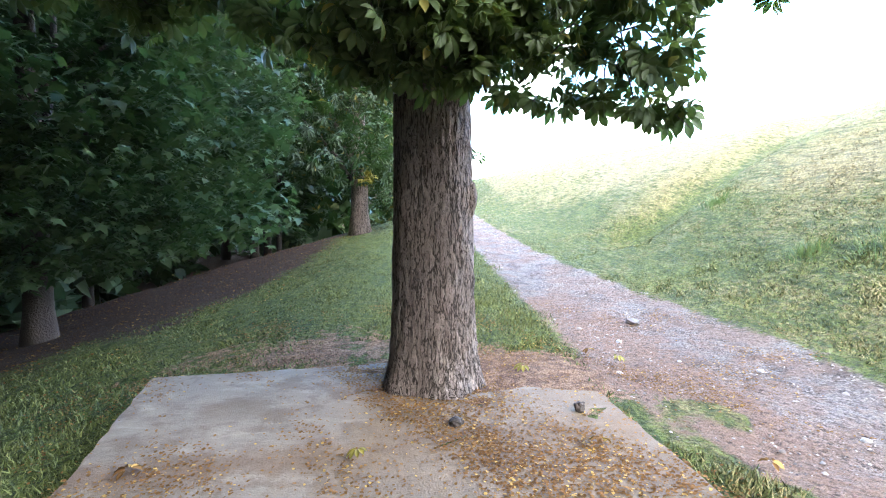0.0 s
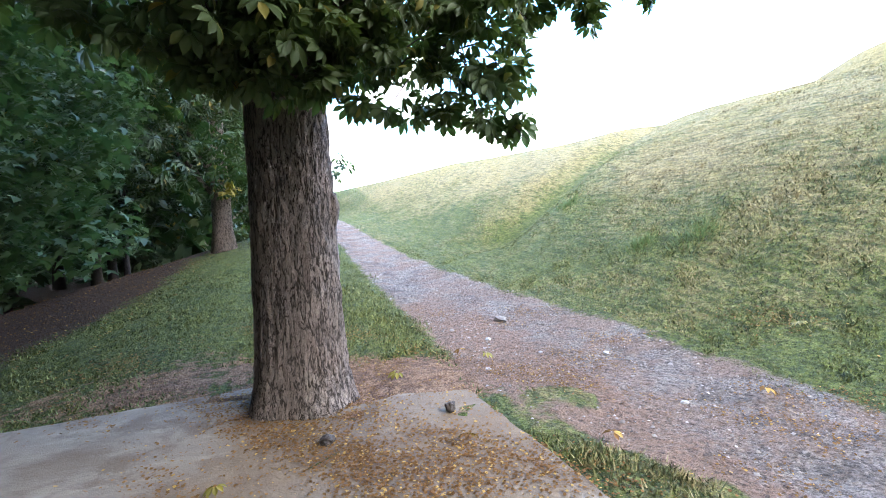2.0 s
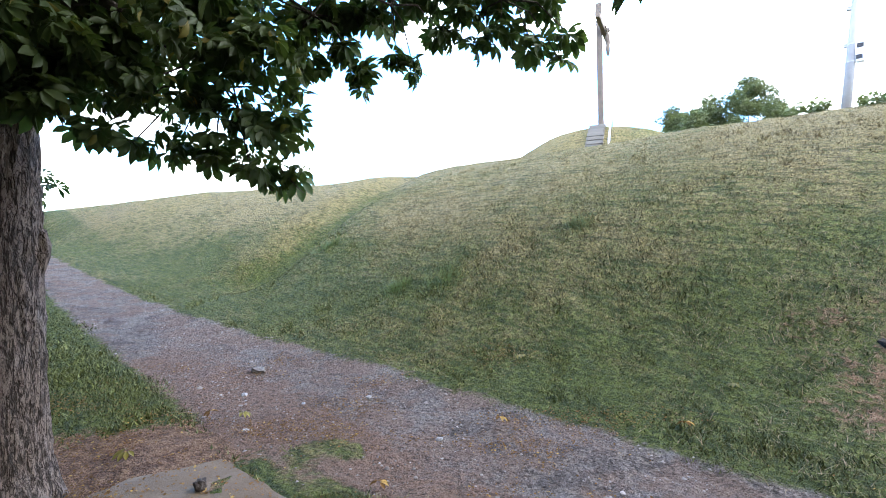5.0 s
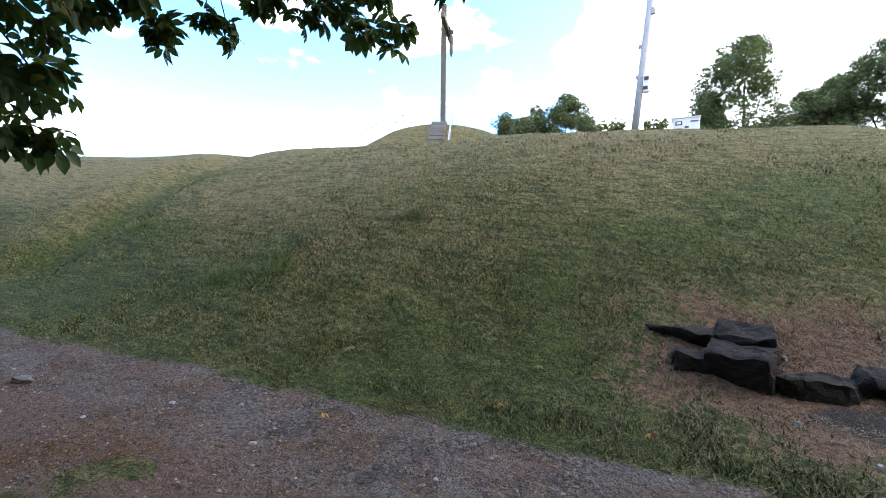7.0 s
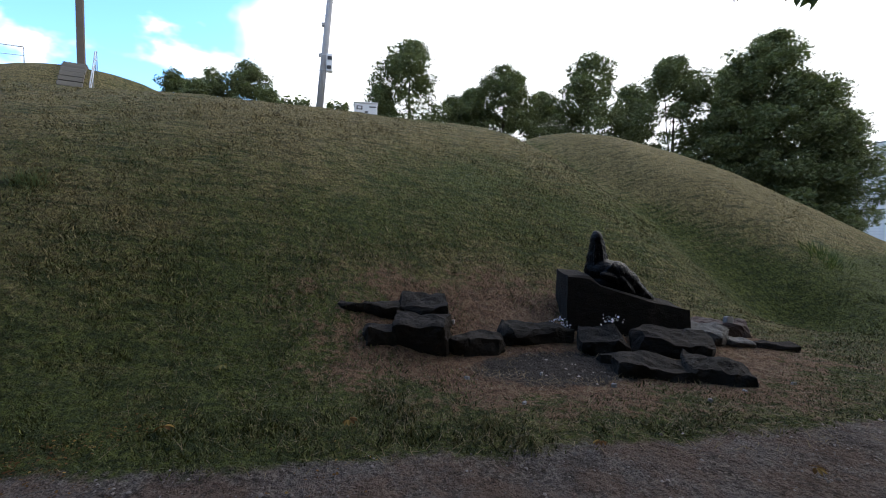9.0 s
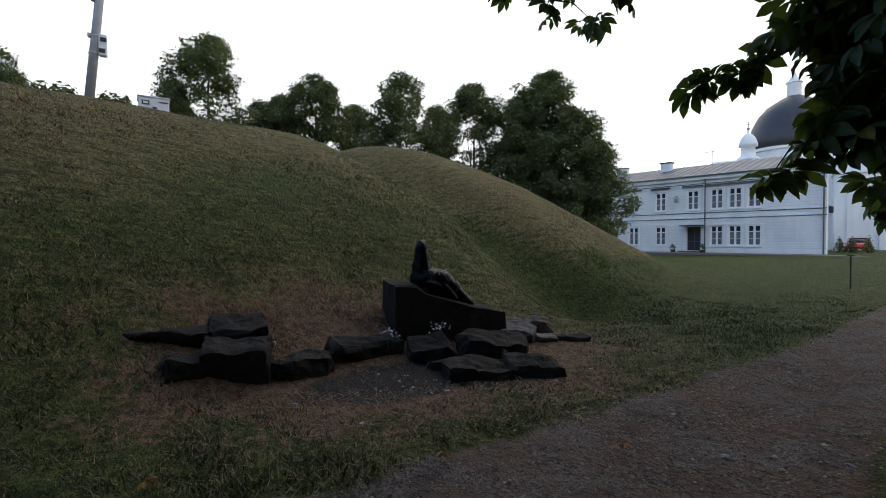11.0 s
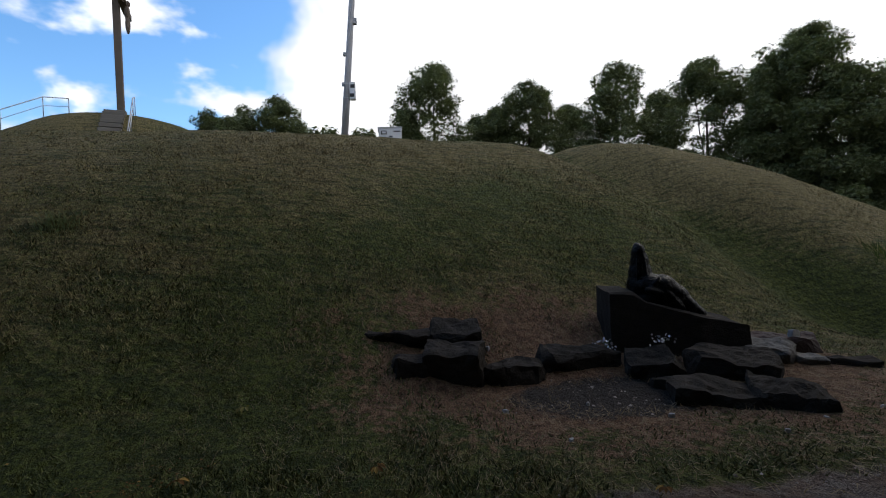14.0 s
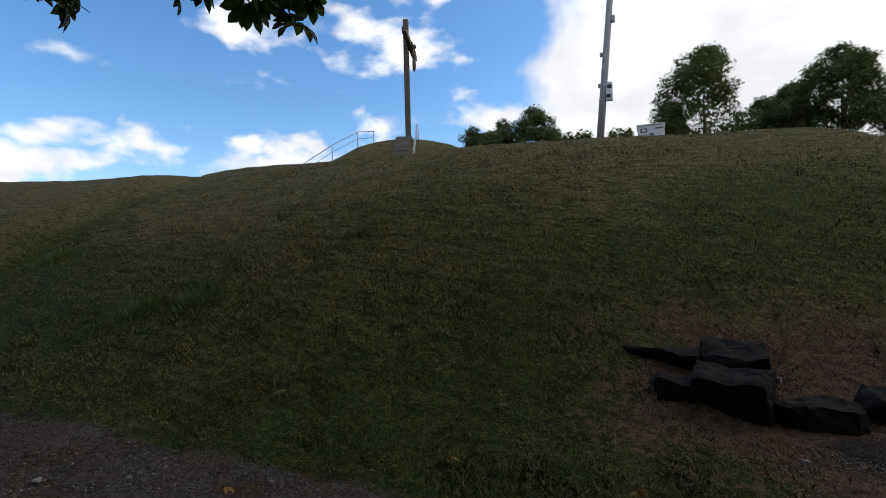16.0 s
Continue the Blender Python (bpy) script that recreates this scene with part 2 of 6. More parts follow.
def concrete_material():
    m, net, bsdf = material("weathered_concrete", 0.9, 0.0, 0.3)
    pos = net.add("ShaderNodeTexCoord").outputs["Object"]
    big, mid, tiny = net.noise(0.8, 5, 0.6, pos), net.noise(4.0, 6, 0.7, pos), net.noise(90.0, 3, 0.7, pos)
    streak = net.noise(3.0, 6, 0.7, net.add("ShaderNodeMapping", {"Vector": pos, "Scale": (0.6, 2.2, 1.0), "Rotation": (0, 0, 0.2)}).outputs[0])
    c = net.mix(mid, (0.10, 0.075, 0.052), (0.235, 0.188, 0.14))
    c = net.mix(net.math("MULTIPLY", net.step(streak, 0.48, 0.72), 0.38), c, (0.34, 0.29, 0.23))
    c = net.mix(net.math("MULTIPLY", net.step(net.noise(2.3, 6, 0.72, pos), 0.46, 0.62), 0.75), c, (0.10, 0.07, 0.043))
    # a brown run-off stain crossing the slab, and a damp round one
    at = net.add("ShaderNodeSeparateXYZ", {0: pos})
    line = net.math("SUBTRACT", at.outputs[1], net.math("ADD", net.math("MULTIPLY", at.outputs[0], 0.21), 3.02))
    line = net.math("ADD", net.math("ABSOLUTE", line), net.math("MULTIPLY", net.math("SUBTRACT", mid, 0.5), 0.5))
    c = net.mix(net.math("MULTIPLY", net.step(line, 0.30, 0.02), 0.7), c, net.mix(mid, (0.06, 0.035, 0.018), (0.17, 0.105, 0.055)))
    damp = net.add("ShaderNodeVectorMath", {0: pos, 1: (-0.95, 3.75, 0.0)}, operation="DISTANCE").outputs["Value"]
    damp = net.math("ADD", damp, net.math("MULTIPLY", net.math("SUBTRACT", mid, 0.5), 0.5))
    c = net.mix(net.math("MULTIPLY", net.step(damp, 0.42, 0.1), 0.55), c, (0.095, 0.066, 0.038))
    # earth trodden off the tree's foot
    away = net.add("ShaderNodeVectorMath", {0: pos, 1: (1.0, 3.0, 0.0)}, operation="DISTANCE").outputs["Value"]
    soil = net.math("ADD", net.math("MULTIPLY", away, -0.3), net.math("ADD", net.math("MULTIPLY", big, 0.9), net.math("MULTIPLY", mid, 0.6)))
    c = net.mix(net.math("MULTIPLY", net.step(soil, 0.25, 0.55), 0.8), c, net.mix(mid, (0.055, 0.036, 0.02), (0.19, 0.13, 0.075)))
    c = net.mix(net.math("MULTIPLY", net.step(tiny, 0.55, 0.75), 0.6), c, (0.085, 0.06, 0.04))
    wire(net, c, bsdf.inputs["Base Color"])
    bump(net, bsdf, net.math("ADD", mid, net.math("MULTIPLY", tiny, 0.7)), 0.6, 0.015)
    return m


def slate_material():
    m, net, bsdf = material("dark_field_stone", 0.92, 0.0, 0.15)
    pos = net.add("ShaderNodeTexCoord").outputs["Object"]
    flat = net.add("ShaderNodeMapping", {"Vector": pos, "Scale": (1.0, 1.3, 2.2), "Rotation": (0.25, 0.2, 0.0)}).outputs[0]
    layer, fine, patch = net.noise(5.0, 6, 0.65, flat), net.noise(55.0, 4, 0.7, pos), net.noise(3.0, 4, 0.6, pos)
    c = net.mix(layer, (0.008, 0.007, 0.006), (0.034, 0.029, 0.024))
    c = net.mix(net.step(patch, 0.55, 0.72), c, net.mix(fine, (0.022, 0.018, 0.014), (0.064, 0.054, 0.043)))
    rnd = net.add("ShaderNodeObjectInfo").outputs["Random"]
    c = net.mix(net.math("MULTIPLY", rnd, 0.3), c, (0.036, 0.026, 0.02))
    wire(net, c, bsdf.inputs["Base Color"])
    bump(net, bsdf, net.math("ADD", layer, net.math("MULTIPLY", fine, 0.5)), 0.7, 0.035)
    return m


def glass_material():
    m, net, bsdf = material("window_glass", 0.06, 0.0, 0.6)
    bsdf.inputs["Base Color"].default_value = (0.03, 0.035, 0.04, 1)
    return m


def wall_paint(name="white_plaster", boards=False):
    m, net, bsdf = material(name, 0.85, 0.0, 0.3)
    pos = net.add("ShaderNodeTexCoord").outputs["Object"]
    stain = net.noise(0.5, 5, 0.65, net.add("ShaderNodeMapping", {"Vector": pos, "Scale": (1, 1, 0.35)}).outputs[0])
    fine = net.noise(25.0, 4, 0.6, pos)
    c = net.mix(net.step(stain, 0.35, 0.75), (0.86, 0.86, 0.85), (0.72, 0.73, 0.74))
    c = net.mix(net.math("MULTIPLY", fine, 0.2), c, (0.6, 0.6, 0.6))
    if boards:
        tall = net.add("ShaderNodeSeparateXYZ", {0: pos}).outputs[2]
        groove = net.step(net.math("ABSOLUTE", net.math("SUBTRACT", net.math("FRACT", net.math("MULTIPLY", tall, 3.6)), 0.5)), 0.38, 0.47)
        c = net.mix(net.math("MULTIPLY", groove, 0.22), c, (0.42, 0.42, 0.43))
        fine = net.math("SUBTRACT", net.math("MULTIPLY", fine, 0.3), groove)
    wire(net, c, bsdf.inputs["Base Color"])
    bump(net, bsdf, fine, 0.4 if boards else 0.2, 0.02)
    return m


TURF, BLADES, BARK, CONCRETE, STONE = ground_material(), blade_material(), bark_material(), concrete_material(), slate_material()
PLASTER, GLASS = wall_paint(), glass_material()
BOARDED = wall_paint("white_boarded_wall", True)
CURTAINED = simple("glass_before_net_curtain", (0.17, 0.175, 0.19), 0.14, 0, 0.3, 3, 25, 0.05, 0.002, 0.5)
BRONZE = simple("dark_bronze", (0.005, 0.005, 0.006), 0.3, 0.0, 0.4, 9, 24, 0.6, 0.03, 0.09)
CHESTNUT_LEAF = leaf_material("chestnut_leaves", (0.028, 0.046, 0.016), (0.092, 0.128, 0.036), (0.24, 0.19, 0.035), 0.02)
MAPLE_LEAF = leaf_material("maple_leaves", (0.024, 0.048, 0.02), (0.08, 0.122, 0.046))
WOOD_LEAF = leaf_material("woodland_leaves", (0.013, 0.027, 0.01), (0.048, 0.075, 0.02), (0.22, 0.165, 0.03), 0.025)
FAR_LEAF = leaf_material("far_leaves", (0.05, 0.065, 0.03), (0.175, 0.195, 0.09))
# far leaves with open-sky light and haze put into their colour
SKYLIT_LEAF = leaf_material("skylit_hazy_leaves", (0.045, 0.078, 0.05), (0.11, 0.15, 0.085))
GOLD_LEAF = leaf_material("yellowed_leaves", (0.10, 0.085, 0.015), (0.27, 0.215, 0.035))
FALLEN = leaf_material("fallen_leaves", (0.04, 0.02, 0.01), (0.26, 0.135, 0.05), (0.42, 0.27, 0.08), 0.1, 0.9, 0.08)
GREY_BARK = simple("grey_brown_bark", (0.05, 0.038, 0.03), 0.9, 0, 0.45, 5, 35, 0.9, 0.03)
PEBBLE = simple("path_pebbles", (0.15, 0.13, 0.115), 0.85, 0, 0.3)
HUSK = simple("dark_husk", (0.035, 0.026, 0.02), 0.85, 0, 0.4, 20, 120, 0.8, 0.01)
STEEL = simple("galvanised_steel", (0.42, 0.43, 0.45), 0.5, 0.6, 0.2)
TIMBER = simple("weathered_timber", (0.105, 0.084, 0.068), 0.85, 0, 0.35, 3, 30, 0.5, 0.01)
POLE_PAINT = simple("grey_painted_pole", (0.36, 0.36, 0.38), 0.6, 0.1, 0.2)
WHITE_BOX = simple("white_enamel", (0.75, 0.76, 0.78), 0.45, 0, 0.08)
ROOF_TIN = simple("grey_sheet_roof", (0.10, 0.108, 0.12), 0.6, 0.0, 0.2, 0.8, 20)
DOME_TIN = simple("dark_sheet_dome", (0.06, 0.065, 0.075), 0.5, 0.3, 0.25, 0.8, 20)
DARK = simple("dark_paint", (0.035, 0.035, 0.04), 0.6, 0, 0.2)
FRAME_PAINT = simple("window_white", (0.85, 0.85, 0.85), 0.5, 0, 0.06)
RED_PAINT = simple("red_car_paint", (0.5, 0.035, 0.02), 0.3, 0.1, 0.08, spec=0.6)
LIGHT_STONE = simple("pale_stone", (0.27, 0.26, 0.25), 0.8, 0, 0.2, 8, 50)
PETALS = simple("white_wax", (0.75, 0.72, 0.78), 0.6, 0, 0.12)
ASPHALT = simple("grey_paving", (0.15, 0.138, 0.12), 0.85, 0, 0.2, 2, 60)


# ---- mesh helpers ----
def empty(name, at, label, category, group="", turn=0.0):
    ob = new(name)
    ob.empty_display_size = 0.2
    ob.matrix_world = pose(*at, 0, 0, turn)
    return tagged(ob, label, category, group)


def part(name, bm, mat, parent, label="", smooth=False):
    me = bpy.data.meshes.new(name)
    bm.to_mesh(me)
    bm.free()
    me.materials.append(mat)
    if smooth:
        me.polygons.foreach_set("use_smooth", [True] * len(me.polygons))
    ob = new(name, me)
    ob.parent = parent
    return tagged(ob, label)


def from_arrays(name, verts, faces, mat, parent=None, smooth=False):
    """One mesh object from arrays of points and of equal-sided faces."""
    verts, faces = np.asarray(verts, np.float32), np.asarray(faces, np.int32)
    me = bpy.data.meshes.new(name)
    me.vertices.add(len(verts))
    me.vertices.foreach_set("co", verts.ravel())
    n = faces.shape[1]
    me.loops.add(faces.size)
    me.loops.foreach_set("vertex_index", faces.ravel())
    me.polygons.add(len(faces))
    me.polygons.foreach_set("loop_start", np.arange(0, faces.size, n, dtype=np.int32))
    me.update(calc_edges=True)
    me.materials.append(mat)
    if smooth:
        me.polygons.foreach_set("use_smooth", np.ones(len(faces), bool))
    ob = new(name, me)
    if parent:
        ob.parent = parent
    return ob


def box(bm, size, m=None, bevel=0.0):
    r = bmesh.ops.create_cube(bm, size=1.0)
    vs = r["verts"]
    bmesh.ops.scale(bm, vec=size, verts=vs)
    if bevel:
        es = list({e for v in vs for e in v.link_edges})
        got = bmesh.ops.bevel(bm, geom=es, offset=bevel, segments=1, affect="EDGES")
        vs = got["verts"]
        vs = list({v for f in got["faces"] for v in f.verts} | {v for v in vs})
    if m is not None:
        bmesh.ops.transform(bm, matrix=m, verts=vs)
    return vs


def block(size, at, turn=0.0, bevel=0.0):
    bm = bmesh.new()
    box(bm, size, pose(*at, 0, 0, turn), bevel)
    return bm


def rod(bm, a, b, ra, rb=None, sides=8):
    a, b = Vector(a), Vector(b)
    rb = ra if rb is None else rb
    r = bmesh.ops.create_cone(bm, cap_ends=True, segments=sides, radius1=ra, radius2=rb, depth=(b - a).length)
    m = Matrix.Translation((a + b) / 2) @ (b - a).to_track_quat("Z", "Y").to_matrix().to_4x4()
    bmesh.ops.transform(bm, matrix=m, verts=r["verts"])


def tube(points, radii, sides=10, wobble=0.0, seed=0):
    """A bent, tapered tube as a bmesh."""
    rng = np.random.default_rng(seed)
    bm = bmesh.new()
    rings = []
    pts = [Vector(p) for p in points]
    for i, (p, r) in enumerate(zip(pts, radii)):
        d = (pts[min(i + 1, len(pts) - 1)] - pts[max(i - 1, 0)]).normalized()
        side = d.cross(Vector((0.13, 1, 0.2))).normalized()
        other = d.cross(side)
        ring = []
        for k in range(sides):
            a = 2 * math.pi * k / sides
            rr = r * (1 + wobble * (rng.random() - 0.5))
            ring.append(bm.verts.new(p + side * math.cos(a) * rr + other * math.sin(a) * rr))
        rings.append(ring)
    for a, b in zip(rings, rings[1:]):
        for k in range(sides):
            bm.faces.new((a[k], a[(k + 1) % sides], b[(k + 1) % sides], b[k]))
    bm.faces.new(rings[-1])
    bm.faces.new(list(reversed(rings[0])))
    bmesh.ops.recalc_face_normals(bm, faces=bm.faces)
    return bm


# ---- the lie of the land ----
def soft(ys, vs, y, w=1.2):
    """Smooth curve through a short table."""
    fine = np.linspace(ys[0] - 6, ys[-1] + 6, 900)
    v = np.interp(fine, ys, vs)
    step = fine[1] - fine[0]
    k = np.exp(-0.5 * (np.arange(-60, 61) * step / w) ** 2)
    v = np.convolve(np.pad(v, 60, mode="edge"), k / k.sum(), mode="valid")
    return np.interp(y, fine, v)
def sstep(a, b, x):
    t = np.clip((x - a) / (b - a), 0, 1)
    return t * t * (3 - 2 * t)
CREST_Y = (-27, -22.8, -19.6, -17.2, -14.5, -11.5, -8.3, -5.5, -3, 0, 3, 9, 17, 25, 32, 40, 52, 70)
CREST_X = (20, 20.3, 20.8, 21, 21, 21.3, 21.4, 20.5, 19.3, 18.2, 18.2, 17.8, 16.5, 14, 9.5, 7, 3, -4)
CREST_Z = (0.0, 0.25, 1.05, 2.2, 3.4, 4.8, 5.55, 5.3, 5.15, 5.17, 5.42, 5.5, 5.5, 5.5, 5.5, 5.5, 5.6, 5.5)
TOE_Y = (-27, -20, -14, -9, -5, -1, 1.5, 3.5, 6, 11, 20, 30, 40, 60)
TOE_X = (18, 15, 11.3, 8.8, 8.3, 7.3, 6.3, 5.3, 4.6, 4.6, 4.0, 2.6, 1.2, -3)
PATH_Y = (-40, -14, -8, -5, -2.5, 4, 8, 12, 20, 30, 60)
PATH_X = (11, 5.7, 4.55, 4.05, 3.65, 3.2, 2.75, 2.3, 1.6, 0.9, -3)
PATH_W = (0.6, 0.55, 0.65, 0.75, 0.95, 1.15, 0.95, 0.75, 0.6, 0.55, 0.5)
def off_line(x, y, ax, ay, bx, by):
    """Distance from a straight stretch on the plan."""
    n = math.hypot(bx - ax, by - ay)
    dx, dy = (bx - ax) / n, (by - ay) / n
    k = np.clip((x - ax) * dx + (y - ay) * dy, 0, n)
    return np.hypot(x - ax - k * dx, y - ay - k * dy)
def rise(y):
    return 2.2 * sstep(2.0, 34, y) * 1.0
def height(x, y):
    x = np.asarray(x, float); y = np.asarray(y, float)
    zb = rise(y) + 0.25 * sstep(-20, -45, y)
    toe, cx, cz = soft(TOE_Y, TOE_X, y), soft(CREST_Y, CREST_X, y), soft(CREST_Y, CREST_Z, y)
    s = (x - toe) / np.maximum(cx - toe, 1.0)
    sp = 0.045 * np.logaddexp(0, s / 0.045)
    g = 1 - np.maximum(1 - sp, 0) ** 1.6
    back = np.maximum(x - cx, 0)
    z = zb + np.maximum(cz - zb, 0) * g - 0.02 * back
    z = z - (z - 0.2) * sstep(14, 45, back) * sstep(14, 0, y) - (z - 0.2) * sstep(60, 110, back)
    # gully between the two humps, running down to the lawn
    a, b = np.array((20.5, -4.5)), np.array((9.3, -7.0))
    d = (b - a) / np.hypot(*(b - a))
    along = np.clip((x - a[0]) * d[0] + (y - a[1]) * d[1], 0, np.hypot(*(b - a)))
    off = np.hypot(x - a[0] - along * d[0], y - a[1] - along * d[1])
    z = z - (0.35 + 0.5 * sstep(0, 4, along)) * np.exp(-(off / 1.15) ** 2)
    # groove slanting up the slope
    a, b = np.array((14.8, 17.5)), np.array((5.6, 12.6))
    d = (b - a) / np.hypot(*(b - a))
    along = np.clip((x - a[0]) * d[0] + (y - a[1]) * d[1], 0, np.hypot(*(b - a)))
    off = np.hypot(x - a[0] - along * d[0], y - a[1] - along * d[1])
    z = z - 0.5 * np.exp(-(off / 0.85) ** 2)
    # the bank falling to the wood
    z = z + 0.3 * sstep(7, 15, y) * sstep(1.0, -1.5, x)
    left = np.maximum(-1.2 - x, 0)
    z = z - 0.165 * np.minimum(left, 12) * sstep(-30, -4, y) - 0.06 * sstep(0.3, -1.5, x) * sstep(6, 4, y)
    over = ((x + 2.5) * -0.79 + (y - 17) * 0.61)
    z = z - 0.42 * np.clip(over, 0, 5) * sstep(0.5, -2.5, x) * sstep(-30, 0, y)
    # small knoll under the cross
    r = np.hypot(x - 28.1, y - 15.5)
    z = z + (8.6 - 5.3) * sstep(8.9, 2.5, r)
    z = z + 0.05 * np.sin(x * 0.9 + 1.3 * np.sin(y * 0.53)) * np.sin(y * 0.8 + x * .21) * sstep(4.5, 8, x)
    return z


def edge_past(x, y):
    return (x + 2.5) * -0.79 + (y - 17) * 0.61


def masks(x, y):
    """How much of path, bare earth, grit, leaf litter, woodland floor and dryness there is. Dryness also carries
    sunlight on the hump and shade in the gully.
    """
    xc, hw = soft(PATH_Y, PATH_X, y, 2.0), soft(PATH_Y, PATH_W, y, 2.0)
    road = np.clip(0.5 + (hw - np.abs(x - xc)) / 0.9, 0, 1)
    verge = sstep(1.9, 2.15, x) * sstep(2.95, 2.55, x) * sstep(4.3, 3.7, y) * sstep(-2, 0, y)
    road = road * (1 - verge * np.clip(0.5 + 0.7 * np.sin(y * 3.4 + 2 * np.sin(x * 2.6)), 0.05, 1))
    r = np.hypot((x - 6.75) / 1.72, (y + 2.05) / 3.5)
    bare = np.clip(1.15 - 0.72 * r, 0, 1) * (r < 1.8)
    root = np.hypot((x - 0.9) / 1.5, (y - 4.5) / 0.9)
    bare = np.maximum(bare, np.clip(1.2 - 0.75 * root, 0, 1))
    bare = np.maximum(bare, np.clip(0.72 - 0.3 * np.hypot((x + 0.8) / 1.9, (y - 5.2) / 0.7), 0, 1))
    grit = np.clip(1.15 - 0.85 * np.hypot((x - 6.25) / 0.75, (y + 1.7) / 1.35), 0, 1)
    grit = np.maximum(grit, 0.5 * np.exp(-((x - 11.6) / 1.5) ** 2 - ((y - 1.5) / 1.2) ** 2))
    litter = sstep(3.7, 2.4, x) * sstep(-14, -6, y) * sstep(11, 5, y)
    wood = sstep(-7.2, -1.8, edge_past(x, y)) * sstep(-1.5, -4, x)
    # the far hump's sunlight and the gully's shade are put into dryness too
    dry = 0.42 * sstep(1.4, 4.4, height(x, y)) * (x > 4) + 0.25 * np.exp(-((x - 8.6) / 2.2) ** 2 - ((y - 6.5) / 3.5) ** 2) - 0.3 * np.exp(-((x - 10.0) / 2.6) ** 2 - ((y + 0.5) / 2.6) ** 2) + 0.06 * sstep(8, 16, y) * (x > 1) + 0.5 * np.exp(-(((x - 7.9) / 0.9) ** 2 + ((y + 1.6) / 2.6) ** 2)) + 0.36 * np.exp(-((x - 8.6) / 1.3) ** 2 - ((y - 9.4) / 1.6) ** 2) + 0.2 * np.exp(-((x - 8.3) / 0.9) ** 2 - ((y - 4.0) / 1.0) ** 2) - 0.3 * np.exp(-(off_line(x, y, 14.8, 17.3, 5.6, 12.4) / 0.5) ** 2) - 0.6 * np.exp(-(off_line(x, y, 20.5, -4.7, 9.3, -7.3) / 0.65) ** 2) * 0.6 + 0.25 * verge - 0.36 * sstep(2.5, 1.0, x) * (y > 0) + 0.5 * sstep(9.5, 13, x) * sstep(-4.5, -7.5, y) - 0.7 * sstep(-6, -11, y) * sstep(1.2, 0.5, height(x, y))
    return road, bare, grit, litter, wood, dry


def spread(n, near, reach):
    """Grid lines close together near the path and ever wider out to the horizon."""
    k = math.asinh(reach / near)
    return near * np.sinh(k * np.linspace(-1, 1, n))


def build_ground():
    gx, gy = 5.0 + spread(325, 6.0, 1400), 2.0 + spread(325, 6.0, 1400)
    X, Y = np.meshgrid(gx, gy)
    Z = height(X, Y)
    far = sstep(90, 160, np.hypot(X, Y))
    Z = Z * (1 - far)
    road = masks(X, Y)[0]
    rng = np.random.default_rng(3)
    Z = Z - 0.035 * road + 0.012 * rng.standard_normal(Z.shape) * (np.hypot(X - 4, Y) < 30)
    ny, nx = X.shape
    idx = np.arange(ny * nx).reshape(ny, nx)
    faces = np.stack([idx[:-1, :-1], idx[:-1, 1:], idx[1:, 1:], idx[1:, :-1]], -1).reshape(-1, 4)
    ob = from_arrays("ground", np.stack([X, Y, Z], -1).reshape(-1, 3), faces, TURF, smooth=True)
    for name, v in zip(("path", "bare", "grit", "litter", "wood", "dry"), masks(X, Y)):
        a = ob.data.attributes.new(name, "FLOAT", "POINT")
        a.data.foreach_set("value", (v * (1 - far)).astype(np.float32).ravel())
    return tagged(ob, "mown grass bank and trodden gravel footpath", "ground", kind="structure")


ground = build_ground()

SLAB = [(-2.05, 4.41), (-0.9, 4.66), (0.05, 4.87), (0.10, 4.5), (0.16, 4.16), (0.45, 4.0), (0.86, 4.06), (1.25, 4.2), (1.85, 4.08), (2.03, 2.6), (2.2, 0.6), (2.25, -0.8), (-0.6, -1.0), (-1.05, 1.2), (-1.46, 2.63)]


def on_slab(x, y, grow=0.0):
    """Which points lie on the concrete slab."""
    inside = np.zeros(np.shape(x), bool)
    cx, cy = 0.4, 2.0
    ps = [(cx + (a - cx) * (1 + grow), cy + (b - cy) * (1 + grow)) for a, b in SLAB]
    for (x1, y1), (x2, y2) in zip(ps, ps[1:] + ps[:1]):
        if y1 == y2:
            continue
        cross = ((y1 > y) != (y2 > y)) & (x < (x2 - x1) * (y - y1) / (y2 - y1) + x1)
        inside ^= cross
    return inside


def build_slab():
    bm = bmesh.new()
    rng = random.Random(5)
    ring = []
    for (x1, y1), (x2, y2) in zip(SLAB, SLAB[1:] + SLAB[:1]):
        n = max(2, int(math.hypot(x2 - x1, y2 - y1) / 0.12))
        for i in range(n):
            f = i / n
            ring.append((x1 + (x2 - x1) * f + rng.uniform(-0.012, 0.012), y1 + (y2 - y1) * f + rng.uniform(-0.012, 0.012)))
    top = [bm.verts.new((x, y, 0.035)) for x, y in ring]
    low = [bm.verts.new((x * 1.004, y * 1.004, -0.55)) for x, y in ring]
    f = bm.faces.new(top)
    for i in range(len(ring)):
        j = (i + 1) % len(ring)
        bm.faces.new((top[i], low[i], low[j], top[j]))
    bmesh.ops.recalc_face_normals(bm, faces=bm.faces)
    bmesh.ops.bevel(bm, geom=list(f.edges), offset=0.015, segments=2, affect="EDGES")
    ob = part("concrete_slab", bm, CONCRETE, None)
    return tagged(ob, "worn concrete slab, stained and strewn with leaves", "pavement", kind="structure")


build_slab()


